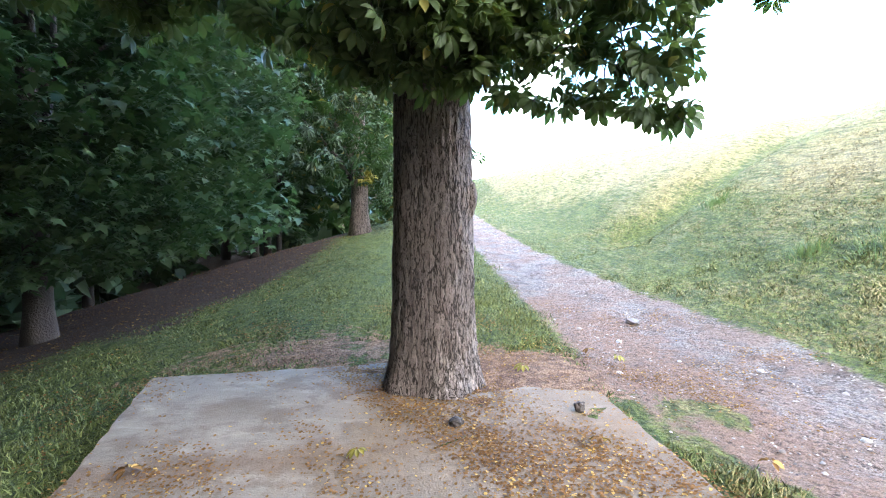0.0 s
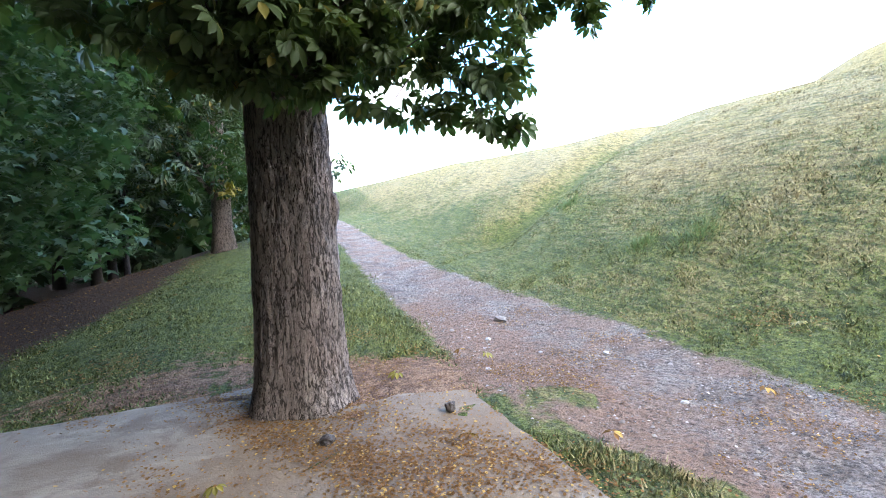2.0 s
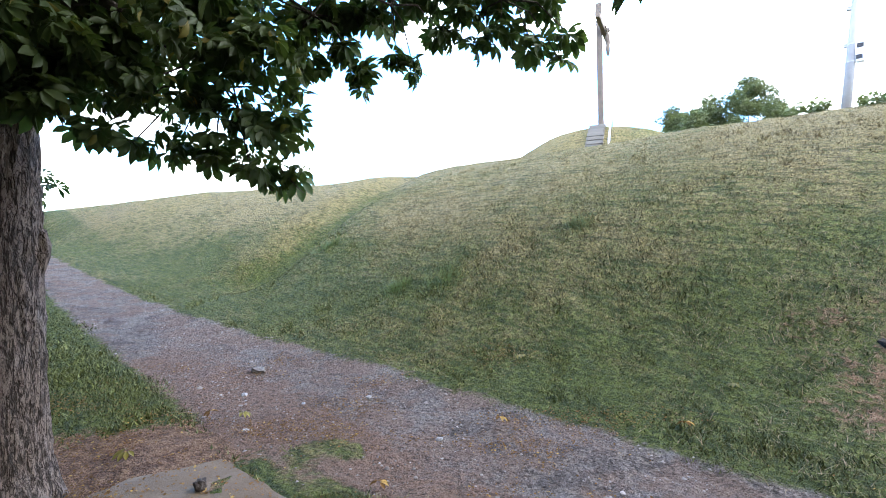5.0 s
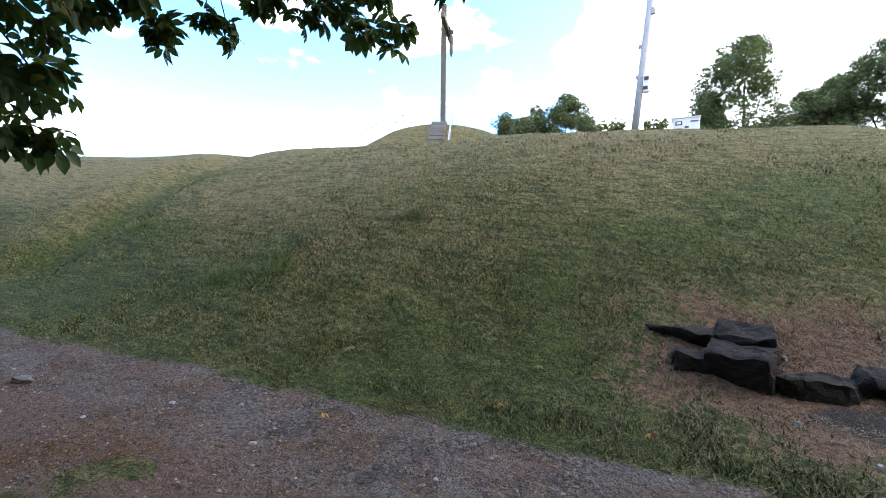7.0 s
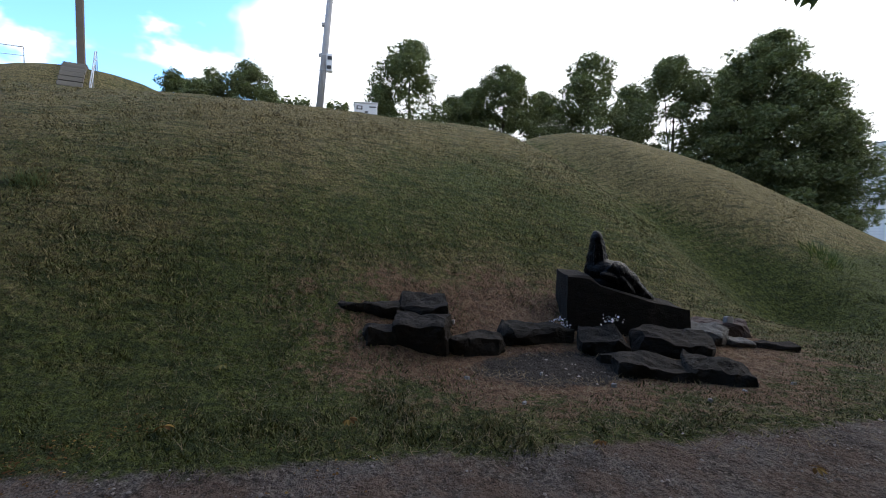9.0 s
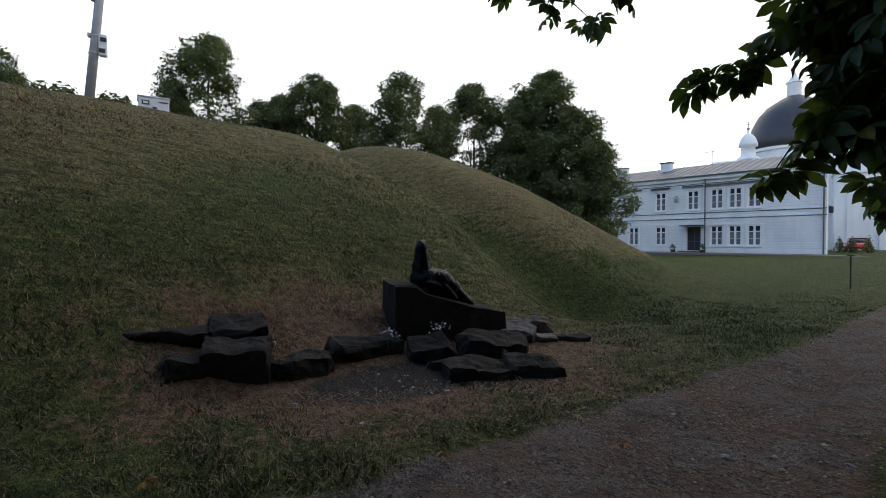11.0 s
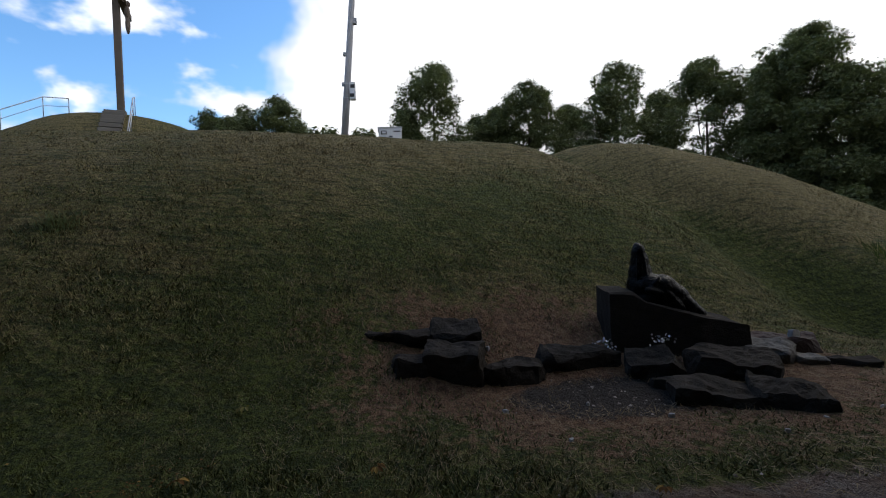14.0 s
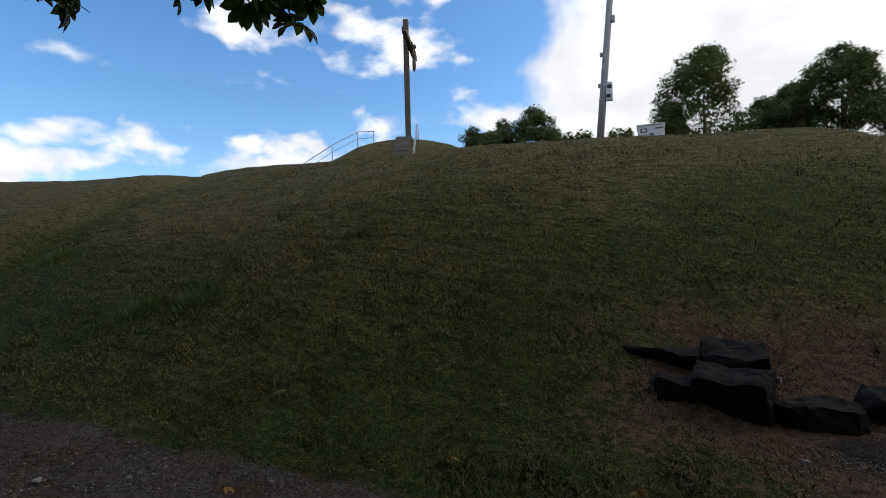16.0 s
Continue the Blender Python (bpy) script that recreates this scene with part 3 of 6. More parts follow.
# ---- leaves ----
def leaflet(length, width, angle, droop, start=0.03):
    """A pointed-oval leaflet, widest towards the tip, folded along its midrib."""
    c, s = math.cos(angle), math.sin(angle)
    half = [(0.3, 0.19, 0.008), (0.5, 0.36, 0.014), (0.68, 0.49, 0.018), (0.82, 0.46, 0.016), (0.93, 0.25, 0.01)]
    shape = [(start, 0, 0)] + [(length * a, width * b, z) for a, b, z in half] + [(length * 1.03, 0, 0)] + [(length * a, -width * b, z) for a, b, z in reversed(half)] + [(length * 0.65, 0, 0)]
    v = [(c * x - s * y, s * x + c * y, z - droop * x * x / length) for x, y, z in shape]
    f = [(k, 12, (k + 1) % 12) for k in range(12)]
    return v, f


def compound(angles, length, width, droop):
    V, F = [], []
    for a in angles:
        v, f = leaflet(length * (1 - 0.25 * abs(a) / 2.0), width * (1 - 0.2 * abs(a) / 2.0), a, droop)
        F += [tuple(i + len(V) for i in t) for t in f]
        V += v
    return np.array(V), np.array(F)


PALM = compound([-1.9, -1.2, -0.6, 0.0, 0.6, 1.2, 1.9], 0.185, 0.078, 0.42)
FAN = (np.concatenate([[(0.02 * math.cos(a), 0.02 * math.sin(a), 0.0), (0.125 * math.cos(a + 0.27), 0.125 * math.sin(a + 0.27), -0.01), (0.185 * math.cos(a), 0.185 * math.sin(a), -0.08), (0.125 * math.cos(a - 0.27), 0.125 * math.sin(a - 0.27), -0.01)] for a in (-1.9, -1.2, -0.6, 0.0, 0.6, 1.2, 1.9)]), np.concatenate([[(4 * k, 4 * k + 2, 4 * k + 1), (4 * k, 4 * k + 3, 4 * k + 2)] for k in range(7)]))
SPRIG = (np.array([(0, 0, 0), (0.10, 0.11, 0.02), (0.22, 0.04, -0.03), (0.23, -0.06, -0.03), (0.09, -0.11, 0.0), (-0.09, 0.06, -0.02)]), np.array([(0, 2, 1), (0, 4, 3), (0, 1, 5)]))
LOBED = (np.array([(0, 0, 0), (-0.015, 0.05, -0.004), (0.03, 0.038, 0.004), (0.055, 0.075, -0.012), (0.066, 0.03, 0.004), (0.125, 0.0, -0.02), (0.066, -0.03, 0.004), (0.055, -0.075, -0.012), (0.03, -0.038, 0.004), (-0.015, -0.05, -0.004)]), np.array([(0, k + 1, k) for k in range(1, 9)]))
SPRAY = (np.array([(0, 0, 0), (0.10, 0.11, 0.02), (0.22, 0.05, -0.03), (0.13, 0.0, 0.02), (0.24, -0.06, -0.03), (0.09, -0.11, 0.0), (-0.06, 0.07, -0.02), (-0.07, -0.06, 0.02)]), np.array([(0, 2, 1), (0, 3, 2), (0, 4, 3), (0, 5, 4), (0, 1, 6), (0, 7, 5)]))


def turns(n, rng, tilt=0.9, droop=0.35):
    """Random rotations: any heading, leaning by up to tilt, tips hanging by droop."""
    yaw = rng.uniform(0, 2 * math.pi, n)
    p = droop + tilt * (rng.random(n) - 0.5)
    r = tilt * 1.4 * (rng.random(n) - 0.5)
    cy, sy, cp, sp, cr, sr = np.cos(yaw), np.sin(yaw), np.cos(p), np.sin(p), np.cos(r), np.sin(r)
    Z = np.zeros(n)
    O = np.ones(n)
    A = np.stack([np.stack([cy, -sy, Z], -1), np.stack([sy, cy, Z], -1), np.stack([Z, Z, O], -1)], 1)
    B = np.stack([np.stack([cp, Z, sp], -1), np.stack([Z, O, Z], -1), np.stack([-sp, Z, cp], -1)], 1)
    C = np.stack([np.stack([O, Z, Z], -1), np.stack([Z, cr, -sr], -1), np.stack([Z, sr, cr], -1)], 1)
    return A @ B @ C


def strew(template, at, rot, size):
    """Copies of a small template joined into one pair of arrays."""
    tv, tf = template
    v = np.einsum("nij,kj->nki", rot, tv) * size[:, None, None] + at[:, None, :]
    f = tf[None] + (np.arange(len(at)) * len(tv))[:, None, None]
    return v.reshape(-1, 3), f.reshape(-1, tf.shape[1])


def clump_points(clumps, per, rng, shell=0.55):
    """Points in the outer part of a list of (x, y, z, radius) balls, flattened a little."""
    out = []
    for x, y, z, r in clumps:
        n = max(3, int(per * r * r))
        d = rng.standard_normal((n, 3))
        d /= np.linalg.norm(d, axis=1)[:, None]
        rad = r * (shell + (1 - shell) * rng.random(n) ** 0.7) * (0.8 + 0.45 * rng.random(n))
        out.append(np.array((x, y, z)) + d * rad[:, None] * np.array((1, 1, 0.8)))
    return np.concatenate(out)


def foliage(name, clumps, per, template, size, mat, parent, seed, shell=0.55, tilt=1.2, droop=0.35, label=""):
    rng = np.random.default_rng(seed)
    p = clump_points(clumps, per, rng, shell)
    v, f = strew(template, p, turns(len(p), rng, tilt, droop), size * rng.uniform(0.7, 1.25, len(p)))
    ob = from_arrays(name, v, f, mat, parent)
    return tagged(ob, label)


def bearing(eye, az, slope, dist):
    a = radians(az)
    return (eye[0] + dist * math.sin(a), eye[1] + dist * math.cos(a), eye[2] + slope * dist)


def big_trunk(parent, base_r, top, lean=(0, 0), seed=1, sides=40):
    """A thick trunk with flared roots and furrowed bark in its mesh."""
    rng = np.random.default_rng(seed)
    hs = np.concatenate([np.linspace(-0.35, 0.6, 14), np.linspace(0.68, top, int(top * 11))])
    verts, n = [], sides * 3
    ang = np.linspace(0, 2 * math.pi, n, endpoint=False)
    ph = rng.uniform(0, 6.28, 8)
    for h in hs:
        flare = 1 + 0.27 * math.exp(-max(h, 0) * 5.0) * (1 + 0.28 * np.cos(5 * ang + ph[0]) + 0.2 * np.cos(3 * ang + ph[1]))
        taper = 1 - 0.035 * h
        swell = 1 + 0.03 * np.cos(2 * ang + ph[2] + h * 0.7) + 0.02 * np.cos(5 * ang + ph[3] - h)
        warp = 1.4 * np.sin(h * 2.1 + ph[4]) + 0.8 * np.sin(h * 5.3 + ang * 3)
        ridge = 0.006 * np.abs(np.sin(17 * ang + warp)) + 0.004 * np.sin(31 * ang + 2.2 * warp + 6 * h) + 0.006 * rng.standard_normal(n)
        r = base_r * taper * flare * swell + ridge
        verts.append(np.stack([lean[0] * h + r * np.cos(ang), lean[1] * h + r * np.sin(ang), np.full(n, h)], -1))
    V = np.concatenate(verts)
    idx = np.arange(len(hs) * n).reshape(len(hs), n)
    nxt = np.roll(idx, -1, 1)
    F = np.stack([idx[:-1], nxt[:-1], nxt[1:], idx[1:]], -1).reshape(-1, 4)
    return from_arrays("trunk", V, F, BARK, parent, smooth=True)


def limb(parent, a, b, r0, r1, sag, seed, mat):
    rng = random.Random(seed)
    pts, rad = [], []
    for i in range(9):
        f = i / 8
        p = Vector(a).lerp(Vector(b), f)
        p += Vector((rng.uniform(-1, 1), rng.uniform(-1, 1), rng.uniform(-1, 1))) * 0.05 * math.sin(math.pi * f)
        p.z += sag * math.sin(math.pi * f)
        pts.append(p)
        rad.append(r0 + (r1 - r0) * f)
    return part("limb", tube(pts, rad, 8, 0.1, seed), mat, parent, smooth=True)


EYE_A, EYE_B = (0.6, 0.2, 1.45), (1.62, 0.41, 1.54)
MID_A = (0.65, 0.2, 1.58)


def clear_of_path(base, x, y, z, r):
    """Lifts a clump of the upper crown well above head height over slab and path."""
    wx, wy = base[0] + x - 1.2, base[1] + y - 0.3
    if (wx > -5.0 and wy > 0) or wx > -0.2:
        z = max(z, 1.6 + 0.8 * math.hypot(wx, wy) + r)
    return (x, y, z, r)


def near_chestnut():
    """The chestnut beside the slab, with low boughs over the path."""
    base = (0.475, 4.3, 0.0)
    tree = empty("chestnut_tree", base, "old horse chestnut with furrowed bark beside the slab", "tree", "row of chestnuts")
    big_trunk(tree, 0.345, 6.5, (0.0, 0.02), 4)
    bm = bmesh.new()
    bmesh.ops.create_icosphere(bm, subdivisions=3, radius=0.09)
    for v in bm.verts:
        v.co *= 1 + 0.25 * noise.noise(v.co * 22)
    bmesh.ops.transform(bm, matrix=Matrix.Translation((0.325, -0.02, 1.62)) @ Matrix.Diagonal((0.6, 0.9, 1.6, 1)), verts=bm.verts)
    part("burl", bm, BARK, tree, smooth=True)
    low = [(4, .36, 3.6, .36), (0, .42, 3.3, .4), (8, .45, 4, .45), (17, .5, 3.8, .42),
           (-6, .42, 3.2, .32), (-2, .38, 3.15, .26), (-7.5, .31, 3.4, .2), (-9, .36, 3.6, .2), (2, .30, 3.3, .16), (-3, .29, 3.3, .14),
           (-36, .5, 4.3, .5), (-29, .47, 4.2, .42), (-23, .53, 4.2, .4), (-31, .37, 4.4, .3), (-40, .41, 4.4, .42), (-25, .43, 4.3, .25), (-17, .53, 3.8, .36), (-12, .48, 3.5, .32), (-44, .5, 4.4, .5), (-35, .6, 4.2, .5), (-19, .62, 4, .4), (-5, .33, 3.3, .16), (-10, .30, 3.5, .14), (-15, .36, 3.7, .25), (-20, .38, 4.0, .25)]
    bough = [(24.3, .20, 2.9, .14), (24.5, .29, 2.95, .15), (25, .36, 3.0, .12), (21, .20, 2.9, .13), (17.5, .235, 3.0, .14), (20, .30, 3.0, .2), (14, .24, 3.1, .13), (10, .235, 3.2, .13), (15, .33, 3.1, .22), (7, .25, 3.2, .14), (10, .33, 3.2, .22), (20, .42, 3.0, .26), (13, .43, 3.2, .28), (24.5, .45, 3.0, .2), (7, .40, 3.3, .3), (3, .30, 3.3, .2)]
    fringe = [(25, .375, 3.7, .10), (27.5, .385, 3.75, .10), (32.3, .355, 3.75, .12), (30.5, .415, 3.7, .12), (36.5, .405, 3.75, .10), (38.5, .385, 3.75, .08), (42, .45, 3.8, .14), (45.8, .43, 3.8, .10), (49, .45, 3.8, .12), (52.5, .425, 3.75, .12), (55.6, .39, 3.75, .07), (57, .43, 3.75, .08),
              (26, .47, 3.8, .2), (30, .49, 3.8, .2), (35, .50, 3.8, .2), (40, .53, 3.8, .2), (45, .52, 3.8, .18), (50, .53, 3.8, .18), (54, .51, 3.8, .16), (38, .62, 3.9, .3), (47, .62, 3.9, .3)]
    at = np.array(base)
    balls = [(*(np.array(bearing(EYE_A, a, s, d)) - at), r) for a, s, d, r in low] + [(*(np.array(bearing(MID_A, a, s, d)) - at), r) for a, s, d, r in fringe]
    rng = np.random.default_rng(8)
    roof = []
    for i in range(150):
        a, d = rng.uniform(0, 2 * math.pi), 4.6 * math.sqrt(rng.random())
        h = 3.9 + 0.5 * (d / 4.6) ** 2 + rng.random() * 6.5 - 0.35 * d
        roof.append(clear_of_path(base, d * math.cos(a), d * math.sin(a), max(h, 3.2), rng.uniform(0.6, 1.0)))
    ends = [(1.15, -1.0, 2.6), (2.2, -1.3, 3.35), (2.9, -1.75, 3.45), (-0.4, -1.0, 2.9), (0.9, -0.1, 2.8), (1.8, -0.9, 3.3), (-2.2, 1.5, 4.4), (-2.6, -0.8, 3.2), (-1.8, -2.4, 4.3), (1.2, -3.0, 4.5)]
    bough = [(*(np.array(bearing(EYE_A, a, s, d)) - at), r) for a, s, d, r in bough]
    foliage("low_bough", bough, 560, PALM, 0.6, CHESTNUT_LEAF, tree, 13, 0.1, 1.6, 0.4)
    foliage("crown", balls, 640, PALM, 0.74, CHESTNUT_LEAF, tree, 11, 0.2, 1.6, 0.4)
    foliage("upper_crown", roof, 230, FAN, 1.6, CHESTNUT_LEAF, tree, 12, 0.5, 1.0, 0.3)
    for i, e in enumerate(ends):
        limb(tree, (0.1 * (1 if e[0] > 0 else -1), 0.0, 2.9 + 0.25 * (i % 4)), e, 0.06, 0.008, 0.35, 20 + i, GREY_BARK)
    # twigs that carry the hanging leaves
    for i, (x, y, z, r) in enumerate(balls + bough):
        src = min(ends, key=lambda e: (e[0] - x) ** 2 + (e[1] - y) ** 2 + (e[2] - z) ** 2)
        if (Vector(src) - Vector((x, y, z))).length < 2.2:
            part("twig", tube([src, ((src[0] + x) / 2, (src[1] + y) / 2, (src[2] + z) / 2 + 0.12), (x, y, z), (x + 0.1, y - 0.05, z - r * 0.8)], [0.008, 0.006, 0.004, 0.002], 6, 0.1, i), GREY_BARK, tree, smooth=True)
    return tree


def south_chestnut():
    """The next chestnut of the row, whose boughs hang over the path."""
    base = (0.9, -5.6, 0.0)
    tree = empty("chestnut_tree", base, "horse chestnut with boughs drooping over the gravel path", "tree", "row of chestnuts")
    big_trunk(tree, 0.3, 6.5, (0, 0), 9, 24)
    hang = [(126.5, .50, 4.5, .10), (131, .455, 4.5, .11), (136, .435, 4.5, .10), (139.8, .47, 4.5, .10), (133, .53, 4.5, .16),
            (146.6, .265, 3.3, .02), (148.4, .285, 3.3, .03), (150.6, .285, 3.3, .04), (152.6, .32, 3.3, .05), (154.6, .35, 3.3, .09), (157, .38, 3.3, .14), (157.2, .29, 3.3, .10), (158.6, .25, 3.3, .16), (160, .33, 3.3, .24), (161, .20, 3.4, .17), (163, .28, 3.3, .28), (160, .43, 3.3, .24), (158, .36, 3.5, .18), (157.9, .195, 3.3, .10), (159.5, .16, 3.3, .12), (160.5, .22, 3.5, .2), (153.2, .095, 3.3, .03), (155, .11, 3.3, .05), (156.8, .15, 3.3, .06), (158.6, .20, 3.3, .09), (160.6, .26, 3.3, .15), (162, .33, 3.3, .22), (158.5, .45, 3.3, .18), (163, .46, 3.3, .28),
            (161.2, .09, 3.4, .07), (163, .15, 3.4, .18), (165, .25, 3.3, .28), (168, .40, 3.3, .4), (168, .10, 3.5, .3), (172, .30, 3.3, .4), (174, .5, 3.4, .4), (166, .55, 3.4, .3), (162.5, .05, 5.6, .22), (164, .12, 5.8, .3), (167, .18, 6.0, .35)]
    at = np.array(base)
    balls = [(*(np.array(bearing(EYE_B, a, s, d)) - at), r) for a, s, d, r in hang]
    rng = np.random.default_rng(18)
    roof = []
    for i in range(100):
        a, d = rng.uniform(0, 2 * math.pi), 4.4 * math.sqrt(rng.random())
        roof.append(clear_of_path(base, d * math.cos(a), d * math.sin(a), max(3.2, 3.9 + rng.random() * 7.0 - 0.3 * d), rng.uniform(0.6, 1.0)))
    foliage("crown", balls, 460, PALM, 0.9, CHESTNUT_LEAF, tree, 31, 0.1, 1.5, 0.4)
    twig_ends = [(1.85, 2.91, 2.37), (2.22, 3.07, 2.53), (3.6, 3.4, 3.4)]
    for i, (x, y, z, r) in enumerate(balls):
        src = min(twig_ends, key=lambda e: (e[0] - x) ** 2 + (e[1] - y) ** 2 + (e[2] - z) ** 2)
        if 0.05 < (Vector(src) - Vector((x, y, z))).length < 1.6:
            part("twig", tube([src, ((src[0] + x) / 2, (src[1] + y) / 2, (src[2] + z) / 2 + 0.06), (x, y, z)], [0.008, 0.006, 0.003], 6, 0.1, i), GREY_BARK, tree, smooth=True)
    foliage("upper_crown", roof, 148, FAN, 1.58, CHESTNUT_LEAF, tree, 32, 0.5, 1.0, 0.3)
    for i, e in enumerate([(1.85, 2.91, 2.37), (2.22, 3.07, 2.53), (3.6, 3.4, 3.4), (-1.5, 2.5, 4.2), (2.0, -2.0, 4.2)]):
        limb(tree, (0.1, 0.1, 3.0 + 0.2 * i), e, 0.07, 0.01, 0.4, 40 + i, GREY_BARK)
    return tree


def wood_tree(kind, at, height_m, radius, low, label, seed, mat, template=SPRAY, size=1.0, per=60, trunk_r=0.3, group="trees of the wood", balls=34, bark=GREY_BARK):
    """A tree with a tapered trunk, limbs and a crown of clumps of leaves."""
    rng = np.random.default_rng(seed)
    tree = empty(kind, at, label, "tree", group)
    top = height_m * 0.8
    lean = rng.uniform(-0.03, 0.03, 2)
    pts = [(lean[0] * h, lean[1] * h, h) for h in np.linspace(-0.4, top, 9)]
    rad = [trunk_r * (1.35 if i == 0 else 1.0) * (1 - 0.85 * i / 9) for i in range(9)]
    part("trunk", tube(pts, rad, 12, 0.12, seed), bark, tree, smooth=True)
    cl = []
    for i in range(balls):
        h = low + (height_m - low) * rng.random()
        f = (h - low) / (height_m - low)
        wide = radius * (0.55 + 0.55 * math.sin(math.pi * min(1, f * 0.85 + 0.22))) * (1 - 0.35 * f)
        a, d = rng.uniform(0, 2 * math.pi), wide * math.sqrt(rng.uniform(0.15, 1.0))
        if kind == "chestnut_tree" and h < 6 and math.cos(a) > 0:
            d *= 0.45
        cl.append((d * math.cos(a), d * math.sin(a), h, radius * rng.uniform(0.2, 0.4)))
    if kind == "chestnut_tree":
        cl += [(rng.uniform(-2.6, 0.2), rng.uniform(-3.2, -1.2), rng.uniform(low + 0.5, low + 5.5), rng.uniform(0.5, 0.9)) for k in range(16)]
        cl += [(3.3, -3.2, low + 0.25, 0.4), (2.7, -2.9, low + 0.7, 0.45), (2.2, -2.6, low + 1.2, 0.5)] if low < 2 else []
        cl += [(rng.uniform(-1.4, 1.3), rng.uniform(-2.2, -0.6), rng.uniform(low + 0.85, low + 4.5), rng.uniform(0.35, 0.6)) for k in range(30)]
    foliage("crown", cl, per, template, size, mat, tree, seed + 500, 0.45, 1.6, 0.2)
    for i in range(5):
        c = cl[i * 3]
        s = Vector((0, 0, max(low * 0.8, 0.3 * c[2]))) + Vector((lean[0], lean[1], 0)) * c[2]
        limb(tree, s, c[:3], trunk_r * 0.3, 0.02, 0.15, seed * 7 + i, bark)
    return tree


def z_at(x, y):
    return float(height(np.array([x]), np.array([y]))[0])


def set_at(x, y, sink=0.0):
    return (x, y, z_at(x, y) - sink)


near_chestnut()
south_chestnut()

# the rest of the row, up the path, plus one added unseen for shade
wood_tree("chestnut_tree", set_at(-2.15, 15.5), 10.0, 4.2, 1.7, "horse chestnut with yellowing lower leaves beside the path", 61, WOOD_LEAF, FAN, 1.2, 46, 0.32, "row of chestnuts", 46, BARK)
wood_tree("chestnut_tree", set_at(1.6, -12.6), 11.0, 4.4, 3.0, "unseen horse chestnut added south of the row to shade the path", 64, WOOD_LEAF, FAN, 1.6, 60, 0.32, "row of chestnuts", 46, BARK)
wood_tree("chestnut_tree", set_at(-3.4, 22.5), 9.5, 4.0, 2.4, "horse chestnut farther up the grassy bank", 62, WOOD_LEAF, SPRAY, 1.1, 60, 0.33, "row of chestnuts", 34, BARK)
wood_tree("chestnut_tree", set_at(-6.0, 30.0), 9.5, 4.4, 2.2, "horse chestnut at the top of the row", 63, WOOD_LEAF, SPRAY, 1.2, 60, 0.33, "row of chestnuts", 34, BARK)
yellow = empty("yellowed_bough", (-2.15, 15.5, z_at(-2.15, 15.5)), "bough of yellowed chestnut leaves over the bank", "bough")
foliage("leaves", [(0.35, -0.8, 1.75, 0.3), (-0.1, -4.0, 4.3, 0.35), (0.1, -4.1, 4.9, 0.4), (-0.2, -4.2, 5.2, 0.3)], 160, PALM, 1.1, GOLD_LEAF, yellow, 66)
part("twig", tube([(0, 0, 4.0), (0.0, -2.0, 4.6), (0.1, -4.1, 4.9)], [0.05, 0.03, 0.008], 6), GREY_BARK, yellow)


def bank_maple():
    at = set_at(-6.3, 8.2)
    tree = empty("maple_tree", at, "dark green maple with boughs sweeping to the bank", "tree", "trees of the wood")
    part("trunk", tube([(0.02 * h, -0.02 * h, h) for h in np.linspace(-0.4, 8, 10)], [0.32, 0.21, 0.19, 0.18, 0.17, 0.15, 0.14, 0.1, 0.08, 0.05], 16, 0.14, 3), GREY_BARK, tree, smooth=True)
    rng = np.random.default_rng(71)
    balls = []
    for i in range(120):
        a, d = rng.uniform(0, 2 * math.pi), 4.3 * math.sqrt(rng.uniform(0.1, 1))
        h = rng.uniform(0.9, 12)
        w = d * (1.0 if h < 5 else 1 - 0.13 * (h - 5))
        balls.append((w * math.cos(a), w * math.sin(a), h + (0.35 if w < 1.5 and h < 1.8 else 0.0) + (0.9 if math.cos(a) * w > 0.6 and h < 2.6 else 0.0), rng.uniform(0.5, 0.95)))
    for i in range(34):
        balls.append((rng.uniform(-1.8, 3.2), rng.uniform(-3.2, -0.7), rng.uniform(1.9, 7.5), rng.uniform(0.45, 0.8)))
    # boughs sweeping down on the open side
    for i in range(90):
        u, v = rng.uniform(-2.8, 2.3), rng.uniform(0.5, 2.3)
        balls.append((0.65 * v + 0.76 * u, -0.76 * v + 0.65 * u, (rng.uniform(1.05, 3.2) if i < 56 else rng.uniform(3.0, 7.5)) + 0.16 * max(u, 0), rng.uniform(0.3, 0.55)))
    foliage("crown", balls, 420, LOBED, 1.3, MAPLE_LEAF, tree, 72, 0.4, 0.8, 0.45)
    for i in range(8):
        b = balls[i * 4]
        limb(tree, (0, 0, 1.6 + 0.4 * i), b[:3], 0.08, 0.015, 0.2, 80 + i, GREY_BARK)


bank_maple()

